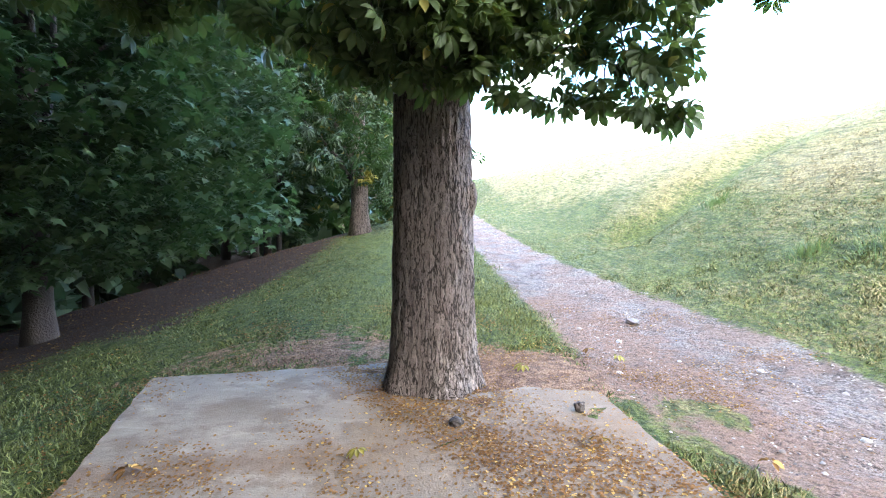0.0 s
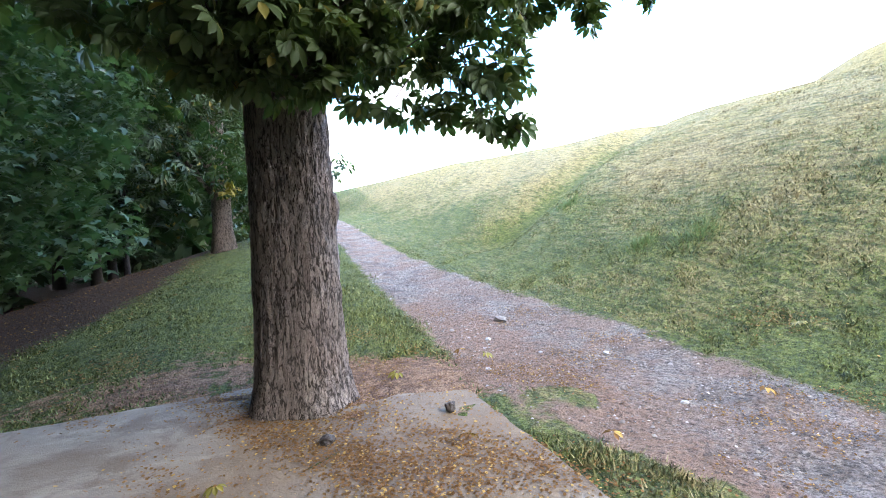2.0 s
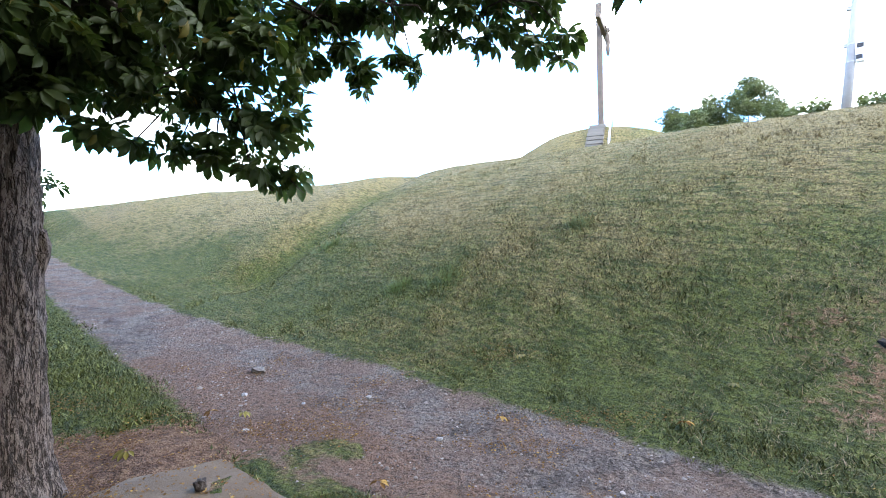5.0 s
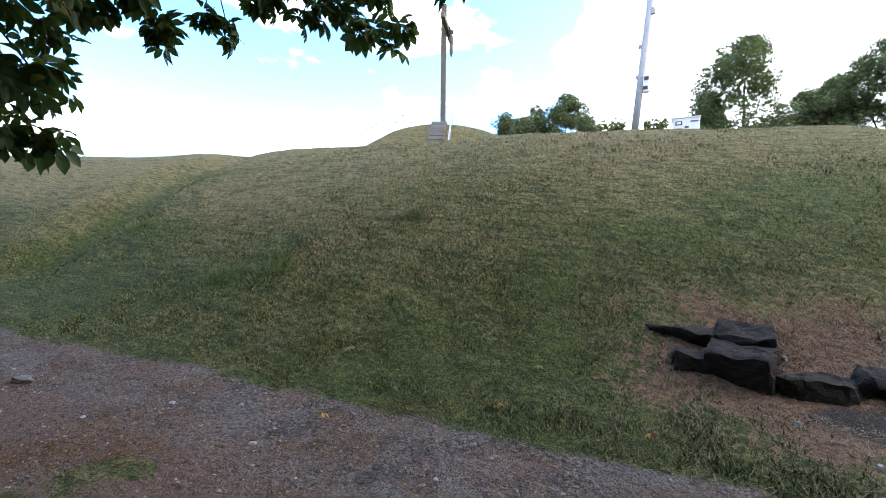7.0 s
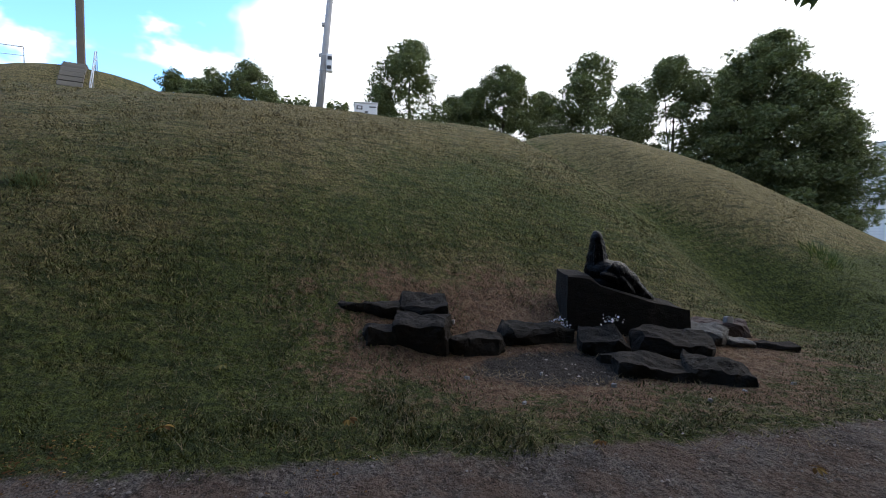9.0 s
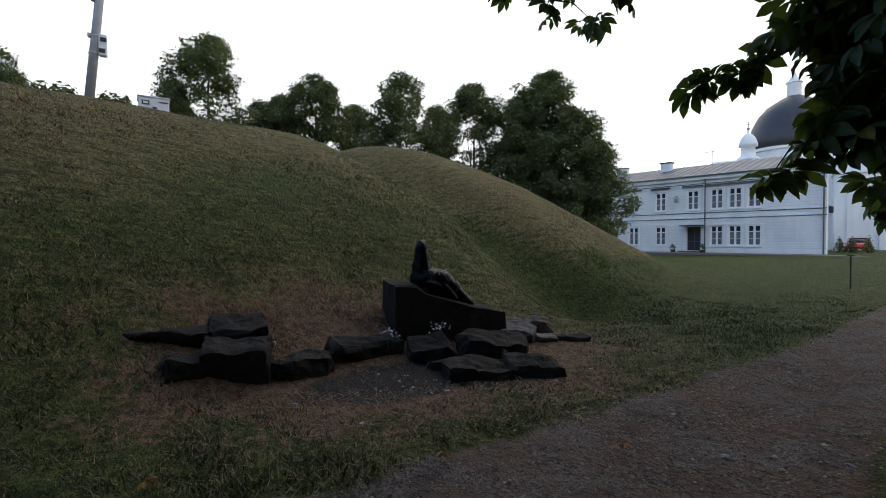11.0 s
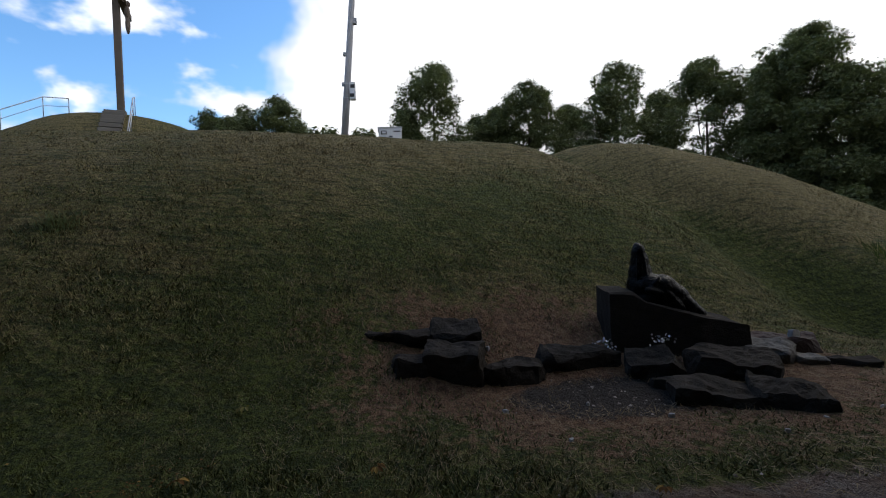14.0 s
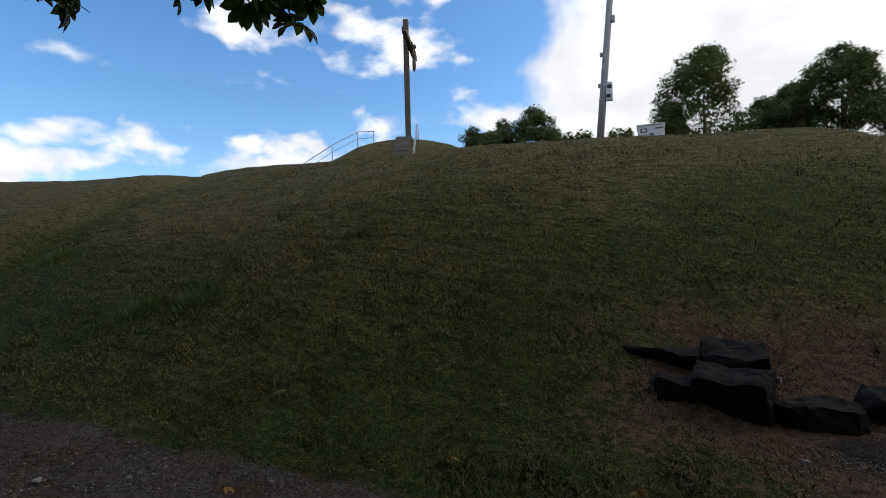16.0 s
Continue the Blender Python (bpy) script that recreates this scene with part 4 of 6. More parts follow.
# the southern and western ones are unseen, added to shade slab and bank
WOOD = [(-9.5, 13.5, 10, 3.4, 1.2, 0.16), (-6.2, 19.5, 10, 3.0, 1.6, 0.12), (-8.3, 24, 12, 3.6, 1.8, 0.2), (-13.5, 18, 13, 4.2, 1.0, 0.25), (-11, 29, 13, 4.5, 1.4, 0.25), (-6.5, 38, 13, 4.5, 1.0, 0.25), (-16, 11, 13, 4.5, 0.8, 0.3),
        (-18, 25, 15, 5, 0.8, 0.3), (-16, 36, 15, 5.5, 0.6, 0.3), (-13, 4, 12, 4.5, 1.2, 0.28), (-10.5, -3, 12, 4.5, 1.2, 0.28), (-24, 16, 16, 6, 0.5, 0.3), (-26, 30, 17, 6.5, 0.4, 0.3), (-11, 46, 15, 5.5, 0.6, 0.3), (-5, 52, 14, 5, 0.6, 0.3), (-24, 45, 17, 7, 0.3, 0.3), (-7, -10, 12, 4.5, 1.5, 0.3), (-14, -14, 13, 5, 1.0, 0.3), (-5.2, -5.0, 9, 3.6, 2.0, 0.28), (-7.4, 0.8, 11, 3.6, 0.6, 0.25), (-8.5, -7.0, 12, 4.0, 0.6, 0.25), (-3.6, -10.8, 11, 3.8, 0.8, 0.25), (-11.5, 8.0, 12, 4.0, 0.8, 0.25)]
# from the eighth tree on, skylight and haze sit in the leaf colour
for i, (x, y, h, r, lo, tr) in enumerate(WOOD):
    wood_tree("woodland_tree", set_at(x, y), h * 1.4, r * 1.1, lo + (1.0 if i < 7 else 0.0), "leafy woodland tree, one of those below the bank and those added unseen for shade" if i % 3 else "slim-stemmed leafy tree, among those in the shade below the bank and those added unseen for shade", 100 + i, (MAPLE_LEAF, WOOD_LEAF)[i % 2] if i < 7 else SKYLIT_LEAF, SPRAY, (1.0 + 0.02 * h) * (1.62 if i < 7 else 2.25), 58 if i < 7 else 24, tr, balls=84)


# ---- trees behind the crest ----
HILL_EYE = (1.4, 0.3, 1.57)
FAR = [(68.0, .274, 47, 1.9), (71.6, .288, 48, 2.1), (74.9, .309, 47, 2.4), (77.2, .262, 44, 1.6), (70.0, .265, 45, 1.8), (92.9, .378, 37, 3.0), (89.8, .29, 38, 1.4), (98.0, .268, 41, 1.7), (104.0, .328, 40, 3.1), (100.2, .285, 42, 1.8), (108.6, .275, 44, 2.0), (113.6, .337, 39, 3.4), (118.2, .285, 42, 2.4), (122.4, .318, 38, 3.3), (127.6, .292, 41, 2.4), (130.6, .338, 37, 3.7), (128.6, .30, 36, 2.4), (133.6, .27, 36, 3.0), (136.0, .20, 36, 2.2)]


def hill_tree(at, tall, r, label, seed):
    """A full leafy tree seen from afar: lobed egg-shaped crown almost to the ground."""
    rng = np.random.default_rng(seed)
    tree = empty("hill_tree", at, label, "tree", "trees behind the rampart")
    part("trunk", tube([(0, 0, h) for h in np.linspace(-0.4, tall * 0.75, 8)], [0.3, 0.22, 0.2, 0.17, 0.13, 0.1, 0.06, 0.03], 10, 0.12, seed), GREY_BARK, tree, smooth=True)
    ph = rng.uniform(0, 6.28, 4)
    cl = []
    for i in range(int(44 + 42 * r)):
        f = rng.random() ** 0.85
        a = rng.uniform(0, 2 * math.pi)
        lobe = 1 + 0.13 * math.sin(3 * a + ph[0] + 5 * f) + 0.10 * math.sin(5 * a + ph[1] - 7 * f)
        wide = r * lobe * math.sqrt(max(0.03, 1 - ((f - 0.38) / 0.64) ** 2))
        ball = rng.uniform(0.42, 0.85)
        d = max(0.0, 1.1 * wide - 0.5 * ball) * math.sqrt(rng.uniform(0.05, 1.0))
        cl.append((d * math.cos(a), d * math.sin(a), 0.6 + (tall - 1.0) * f, ball))
    foliage("crown", cl, 420, SPRIG, 0.7, FAR_LEAF, tree, seed + 500, 0.5, 1.5, 0.3)
    for i in range(6):
        limb(tree, (0, 0, 0.25 * cl[i][2] + 0.8), cl[i][:3], 0.07, 0.02, 0.15, seed * 7 + i, GREY_BARK)


for i, (az, slope, dist, r) in enumerate(FAR):
    x, y, top = bearing(HILL_EYE, az, slope, dist)
    zb = z_at(x, y)
    hill_tree((x, y, zb), top - zb, r, "broad dark leafy tree at the foot of the grassy hump" if az > 118 else "leafy tree standing behind the grassy crest", 200 + i)
for i, (az, slope, dist, r) in enumerate([(79.2, .250, 30, 0.5), (80.7, .252, 30, 0.55), (84.2, .245, 29, 0.55)]):
    x, y, top = bearing(HILL_EYE, az, slope, dist)
    zb = z_at(x, y)
    bush = empty("bush", (x, y, zb), "low rounded green bush behind the crest", "bush", "bushes on the rampart")
    rng = np.random.default_rng(300 + i)
    h = max(top - zb, 1.0)
    foliage("leaves", [(rng.uniform(-r, r), rng.uniform(-r, r), rng.uniform(0.6, 1) * h * 0.97, r * 0.55) for k in range(20)], 260, SPRAY, 0.8, FAR_LEAF, bush, 310 + i)
    part("stem", tube([(0, 0, -0.2), (0.05, 0, h * 0.5)], [0.06, 0.03], 7), GREY_BARK, bush)


# ---- the stones and the figure on the bank ----
def stone(name, label, at, size, seed, turn=0.0, tilt=(0, 0), mat=None, group="stones round the figure", ribs=0.0, ragged=1.0):
    """A split stone with flat, uneven faces and chipped edges: size is depth, length, height."""
    rng = random.Random(seed)
    bm = bmesh.new()
    for sx, sy, sz in product((-1, 1), (-1, 1), (0, 1)):
        k = 0.88 if sz else 1.02
        bm.verts.new((sx * size[0] / 2 * k * rng.uniform(1 - 0.38 * ragged, 1.05), sy * size[1] / 2 * k * rng.uniform(1 - 0.3 * ragged, 1.06), size[2] * rng.uniform(1 - 0.3 * ragged, 1.05) if sz else -0.14))
    for k in range(9):
        a = rng.uniform(0, 2 * math.pi)
        bm.verts.new((size[0] * rng.uniform(0.46, 0.53) * max(-1, min(1, 1.35 * math.cos(a))), size[1] * rng.uniform(0.46, 0.53) * max(-1, min(1, 1.35 * math.sin(a))), size[2] * rng.uniform(-0.2, 0.98)))
    hull = bmesh.ops.convex_hull(bm, input=bm.verts)
    bmesh.ops.delete(bm, geom=list({v for v in hull["geom_interior"] if isinstance(v, bmesh.types.BMVert)}), context="VERTS")
    bmesh.ops.triangulate(bm, faces=bm.faces)
    for k in range(4):
        longest = [e for e in bm.edges if e.calc_length() > max(0.05, max(size) * 0.07)]
        if longest:
            bmesh.ops.subdivide_edges(bm, edges=longest, cuts=1)
            bmesh.ops.triangulate(bm, faces=[f for f in bm.faces if len(f.verts) > 3])
    for v in bm.verts:
        w = min(1.0, min(size) / 0.15)
        v.co += noise.noise_vector(v.co * 4 + Vector((seed, 0, 0))) * 0.05 * w + noise.noise_vector(v.co * 11 + Vector((0, seed, 0))) * 0.022 * w + noise.noise_vector(v.co * 30) * 0.007 * w
        if ribs and v.co.z > size[2] * 0.6:
            v.co.z += ribs * math.sin(v.co.y * 60 + v.co.x * 30)
    bmesh.ops.recalc_face_normals(bm, faces=bm.faces)
    me = bpy.data.meshes.new(name)
    bm.to_mesh(me)
    bm.free()
    me.materials.append(mat or STONE)
    ob = new(name, me)
    ob.matrix_world = pose(*at, tilt[0], tilt[1], turn)
    return tagged(ob, label, "stone", group)


RED_STONE = simple("reddish_stone", (0.06, 0.038, 0.032), 0.85, 0, 0.35, 6, 50, 0.6, 0.02)
GREY_STONE = simple("pale_topped_stone", (0.085, 0.078, 0.07), 0.85, 0, 0.35, 6, 50, 0.6, 0.02)
# foot of the front face, then length, depth, height, turn, lean along and towards the path
for i, (x, y, ln, dp, h, tu, tx, ty, lab) in enumerate([
        (7.15, 0.52, 0.78, 0.30, 0.15, -4, 3, -4, "thin dark stone slab lying on bare earth"),
        (7.12, -0.13, 0.66, 0.46, 0.33, -12, 0, -13, "squared dark stone block set behind another"),
        (6.62, -0.06, 0.66, 0.48, 0.37, -14, 0, -11, "large dark stone block with a worn pale top"),
        (6.62, 0.36, 0.42, 0.40, 0.22, 8, 18, -4, "sloping dark stone leaning on a block"),
        (6.60, -0.79, 0.76, 0.40, 0.23, 10, 4, -8, "low dark stone slab with a pale upper face"),
        (6.95, -1.58, 1.00, 0.46, 0.25, 12, 4, -8, "long dark stone slab beside the pedestal"),
        (6.62, -2.24, 0.62, 0.46, 0.30, -20, -6, -10, "dark angular boulder below the figure"),
        (6.42, -3.00, 0.96, 0.66, 0.30, -24, 4, -9, "broad dark flat stone among the pile"),
        (6.26, -2.20, 0.34, 0.30, 0.13, -10, 0, -4, "small dark stone half sunk in grit"),
        (5.82, -2.44, 0.80, 0.50, 0.16, -20, 5, -8, "flat dark stone slab at the front"),
        (5.60, -2.99, 0.76, 0.62, 0.19, -30, 5, -9, "wide ribbed dark stone slab at the front"),
        (6.92, -3.70, 0.54, 0.50, 0.22, -40, 8, -12, "tilted stone slab with a paler top in the pile"),
        (6.79, -4.14, 0.36, 0.32, 0.13, -18, 4, -6, "small grey stone with a pale top"),
        (7.28, -4.22, 0.84, 0.40, 0.24, -18, 3, -8, "reddish brown stone slab behind the pile"),
        (6.72, -4.58, 0.60, 0.24, 0.10, -16, 2, -4, "thin dark stone sliver on the earth"),
        (6.70, -3.45, 0.50, 0.40, 0.18, 6, 4, -6, "dark stone wedged beneath larger slabs")]):
    deep = radians(tu)
    cx, cy = x + math.cos(deep) * dp * 0.45, y + math.sin(deep) * dp * 0.45
    stone("field_stone", lab, (cx, cy, z_at(x, y) - 0.02), (dp, ln, h), 400 + i, tu, (tx, ty), {11: GREY_STONE, 12: GREY_STONE, 13: RED_STONE}.get(i), ribs=0.006 if i == 10 else 0.0, ragged=0.45 if i < 3 else 1.0)
for i, (x, y, s) in enumerate([(6.9, -4.28, 0.07), (5.6, -3.75, 0.04), (5.35, -0.9, 0.03), (7.3, -0.55, 0.04), (6.1, -1.3, 0.03), (5.45, -3.1, 0.03), (6.0, -0.5, 0.04), (5.7, -1.9, 0.035), (5.25, -2.6, 0.03)]):
    stone("pale_pebble", "small pale stone among the dark stones", (x, y, z_at(x, y)), (s, s * 1.5, s * 0.8), 440 + i, 20 * i, (0, 0), LIGHT_STONE, "pale pebbles")
stone("pale_pebble", "pale rounded stone resting on a reddish slab", (7.4, -4.42, z_at(7.3, -4.3) + 0.2), (0.09, 0.13, 0.06), 465, 10, (0, 0), LIGHT_STONE, "pale pebbles")

FIGURE_AT = pose(7.40, -2.08, z_at(7.5, -2.3) + 0.01, 0, 0, -10)


def pedestal():
    """The block of dark stone, cut square at one end and sloping away at the other."""
    bm = bmesh.new()
    prof = [(0.0, -0.25), (0.0, 0.69), (0.30, 0.68), (0.46, 0.55), (1.1, 0.38), (1.60, 0.26), (1.64, -0.25)]
    rng = random.Random(77)
    rows = []
    for d, k in ((0.0, 0.965), (0.06, 1.0), (0.45, 1.02), (0.78, 1.03), (0.84, 0.95)):
        rows.append([bm.verts.new((d + rng.uniform(-0.015, 0.015) - (0.05 if z < 0 else 0.0), -sy + rng.uniform(-0.012, 0.012), (z * k if z > 0 else z) + rng.uniform(-0.01, 0.01))) for sy, z in prof])
    n = len(prof)
    for a, b in zip(rows, rows[1:]):
        for k in range(n):
            bm.faces.new((a[k], a[(k + 1) % n], b[(k + 1) % n], b[k]))
    bm.faces.new(rows[0])
    bm.faces.new(list(reversed(rows[-1])))
    bmesh.ops.triangulate(bm, faces=[f for f in bm.faces if len(f.verts) > 4])
    bmesh.ops.subdivide_edges(bm, edges=bm.edges, cuts=4, use_grid_fill=True)
    for v in bm.verts:
        v.co += noise.noise_vector(v.co * 4) * 0.014 + noise.noise_vector(v.co * 15) * 0.007
    bmesh.ops.recalc_face_normals(bm, faces=bm.faces)
    ob = part("stone_pedestal", bm, STONE, None)
    ob.matrix_world = FIGURE_AT
    return tagged(ob, "square-ended dark stone pedestal sloping to one side", "pedestal")


pedestal()


def blob(bm, at, radii, turn=(0, 0, 0)):
    r = bmesh.ops.create_icosphere(bm, subdivisions=3, radius=1.0)
    bmesh.ops.transform(bm, matrix=pose(*at, *turn) @ Matrix.Diagonal((*radii, 1)), verts=r["verts"])


def statue():
    """A hooded figure in dark bronze, half lying in a crumpled robe: one plain mesh."""
    bm = bmesh.new()
    blob(bm, (0.36, -0.46, 1.16), (0.10, 0.085, 0.12), (10, 0, 0))
    blob(bm, (0.37, -0.45, 1.23), (0.06, 0.05, 0.06))
    blob(bm, (0.38, -0.48, 1.03), (0.12, 0.115, 0.18))
    blob(bm, (0.39, -0.485, 0.88), (0.14, 0.15, 0.2))
    blob(bm, (0.40, -0.48, 0.72), (0.17, 0.17, 0.22))
    blob(bm, (0.32, -0.58, 0.74), (0.2, 0.2, 0.15))
    blob(bm, (0.30, -0.72, 0.72), (0.2, 0.19, 0.155), (14, 0, 0))
    blob(bm, (0.30, -0.86, 0.63), (0.2, 0.21, 0.135), (36, 0, 0))
    blob(bm, (0.29, -0.99, 0.51), (0.19, 0.19, 0.10), (42, 0, 0))
    blob(bm, (0.27, -1.10, 0.42), (0.17, 0.15, 0.07), (36, 0, 0))
    blob(bm, (0.36, -0.62, 0.52), (0.22, 0.26, 0.2))
    blob(bm, (0.33, -0.86, 0.46), (0.22, 0.26, 0.13), (24, 0, 0))
    blob(bm, (0.13, -0.60, 0.66), (0.06, 0.16, 0.055), (18, 0, 10))
    blob(bm, (0.12, -0.80, 0.57), (0.05, 0.2, 0.045), (48, 0, -6))
    for k in range(11):
        f = k / 10
        blob(bm, (0.125 + 0.03 * (k % 3), -0.58 - 0.5 * f, 0.76 - 0.34 * f), (0.022, 0.03 + 0.012 * (k % 2), 0.13 - 0.05 * f), (38 + 14 * (k % 3), 12 * (k % 2), 10))
    for k in range(6):
        blob(bm, (0.26 + 0.035 * (k % 2), -0.42 - 0.025 * k, 0.98 - 0.02 * (k % 3)), (0.02, 0.014, 0.17), (4 - 2 * k, 6, 0))
    ob = part("reclining_statue", bm, BRONZE, None, smooth=True)
    ob.matrix_world = FIGURE_AT
    rem = ob.modifiers.new("fuse", "REMESH")
    rem.mode, rem.voxel_size, rem.use_smooth_shade = "VOXEL", 0.014, True
    sm = ob.modifiers.new("ease", "SMOOTH")
    sm.iterations, sm.factor = 2, 0.5
    return tagged(ob, "dark bronze statue of a hooded figure, half lying on a stone", "statue")


statue()


def flowers(at, seed):
    th = empty("flower_bunch", at, "small bunch of pale withered flowers lying on a stone", "flowers", "offerings at the figure")
    rng = np.random.default_rng(seed)
    p = rng.normal(0, 0.05, (26, 3)) * np.array((1, 1.3, 0.6)) + np.array((0, 0, 0.05))
    v, f = strew(LOBED, p, turns(26, rng, 2.0, 0.0), rng.uniform(0.14, 0.27, 26))
    tagged(from_arrays("petals", v, f, PETALS, th), kind="stuff")
    bm = bmesh.new()
    for k in range(5):
        rod(bm, (0, 0, 0.02), (rng.uniform(-0.1, 0.1), rng.uniform(-0.1, 0.1), 0.05), 0.004, 0.002, 5)
    part("stems", bm, CHESTNUT_LEAF, th)


flowers((7.3, -1.98, z_at(7.3, -1.98) + 0.06), 5)
flowers((7.22, -1.9, z_at(7.22, -1.9) + 0.16), 7)
flowers((6.85, -2.44, z_at(6.85, -2.44) + 0.3), 6)


# ---- on the rampart: cross, steps, rails, pole, cabinet ----
def cross_on_knoll():
    base = (28.1, 15.5, z_at(28.1, 15.5))
    th = empty("timber_cross", base, "tall weathered timber cross on the grassy knoll", "cross", turn=20.5)
    bm = bmesh.new()
    box(bm, (0.34, 0.32, 8.6), pose(-0.12, 0.05, 4.1, 0, -1.2, 0), 0.02)
    part("post", bm, TIMBER, th)
    part("crossbar", block((4.3, 0.26, 0.34), (-0.28, -0.2, 6.75), 0, 0.02), TIMBER, th)
    part("collar", block((0.6, 0.6, 0.16), (0, 0, 0.04), 0, 0.02), CONCRETE, th)
    bm = bmesh.new()
    blob(bm, (0, 0, 1.0), (0.13, 0.13, 0.16))
    blob(bm, (0, 0.03, 0.55), (0.19, 0.13, 0.38))
    blob(bm, (0, 0.02, -0.1), (0.15, 0.12, 0.5))
    blob(bm, (0.42, 0.04, 0.9), (0.42, 0.06, 0.07), (0, -14, 0))
    blob(bm, (-0.42, 0.04, 0.9), (0.42, 0.06, 0.07), (0, 14, 0))
    fig = part("carved_figure", bm, TIMBER, None, smooth=True)
    fig.matrix_world = pose(*base, 0, 0, 20.5) @ pose(-0.28, -0.48, 5.6)
    tagged(fig, "small plain carved figure fixed to the cross", "statue")


def flight_of_steps():
    th = empty("garden_steps", (0, 0, 0), "narrow concrete steps climbing the grassy knoll", "steps")
    ux, uy = -0.905, -0.425
    for k in range(13):
        r = 7.4 - 0.42 * k
        x, y = 28.1 + ux * r, 15.5 + uy * r
        z = z_at(x + ux * -0.2, y + uy * -0.2)
        part("step", block((0.3, 0.85, 0.18), (x, y, z - 0.03), math.degrees(math.atan2(uy, ux)), 0.012), ASPHALT, th)


def pipe_rail(points, label, drop=0.95):
    """A bent tubular handrail on posts."""
    th = empty("handrail", (0, 0, 0), label, "handrail", "rails on the knoll")
    part("rail", tube(points, [0.024] * len(points), 8), STEEL, th, smooth=True)
    part("lower_rail", tube([(x, y, z - 0.4) for x, y, z in points], [0.016] * len(points), 8), STEEL, th, smooth=True)
    for x, y, z in points:
        bm = bmesh.new()
        rod(bm, (x, y, min(z - drop, z_at(x, y))), (x, y, z), 0.022)
        part("post", bm, STEEL, th, smooth=True)


cross_on_knoll()
flight_of_steps()


def rail_from(pts):
    return [(x, y, z_at(x, y) + 0.95) for x, y in pts]


pipe_rail(rail_from([(21.8, 11.7), (23.5, 12.5), (24.85, 13.15), (26.1, 13.75)]), "galvanised tube handrail beside the steps")
pipe_rail(rail_from([(21.8, 18.6), (23.4, 17.9), (24.9, 17.2), (26.0, 16.8)]), "galvanised tube handrail on the side of the knoll")


def mast():
    b = (18.8, 2.65, z_at(18.8, 2.65) - 0.3)
    th = empty("lighting_mast", b, "slightly leaning grey lighting mast on the crest", "mast")
    lean = Vector((-0.02, -0.098, 1)).normalized()

    def up(h, dx=0.0, dy=0.0):
        p = lean * h
        return (p.x + dx, p.y + dy, p.z)
    part("pole", tube([up(h) for h in (0, 3, 6, 9.5)], [0.13, 0.115, 0.1, 0.08], 16), POLE_PAINT, th, smooth=True)
    bm = bmesh.new()
    box(bm, (0.2, 0.2, 0.62), Matrix.Translation(up(2.15, -0.02, -0.2)), 0.02)
    cab = part("switch_box", bm, WHITE_BOX, th, "pale switch box strapped to the pole")
    for h in (2.3, 1.98):
        bm = bmesh.new()
        box(bm, (0.02, 0.15, 0.12), Matrix.Translation(up(h, -0.125, -0.2)))
        part("louvre", bm, DARK, cab)
    for h, s in ((3.45, 0.13), (4.6, -0.14), (2.4, 0.12)):
        bm = bmesh.new()
        box(bm, (0.12, 0.14, 0.22 if s < 0 else 0.12), Matrix.Translation(up(h, -0.02, s)), 0.01)
        part("fitting", bm, POLE_PAINT, th)
    for h in (1.9, 2.4):
        bm = bmesh.new()
        bmesh.ops.create_cone(bm, cap_ends=True, segments=16, radius1=0.135, radius2=0.135, depth=0.04)
        bmesh.ops.transform(bm, matrix=Matrix.Translation(up(h)), verts=bm.verts)
        part("strap", bm, STEEL, th)


mast()


def cabinet():
    b = (18.9, 1.0, z_at(18.9, 1.0) - 0.25)
    th = empty("white_cabinet", b, "white metal cabinet with small dark openings on the crest", "cabinet", turn=4)
    part("body", block((0.7, 0.8, 0.78), (0, 0, 0.39), 0, 0.02), WHITE_BOX, th)
    part("lid", block((0.76, 0.86, 0.04), (0, 0, 0.80), 0, 0.01), WHITE_BOX, th)
    part("window_frame", block((0.02, 0.2, 0.13), (-0.355, 0.22, 0.62)), DARK, th)
    part("window_panel", block((0.024, 0.13, 0.07), (-0.358, 0.22, 0.62)), WHITE_BOX, th)
    part("label_bar", block((0.02, 0.24, 0.035), (-0.355, -0.24, 0.66)), DARK, th)
    part("vent", block((0.02, 0.12, 0.05), (-0.355, -0.02, 0.48)), DARK, th)


cabinet()


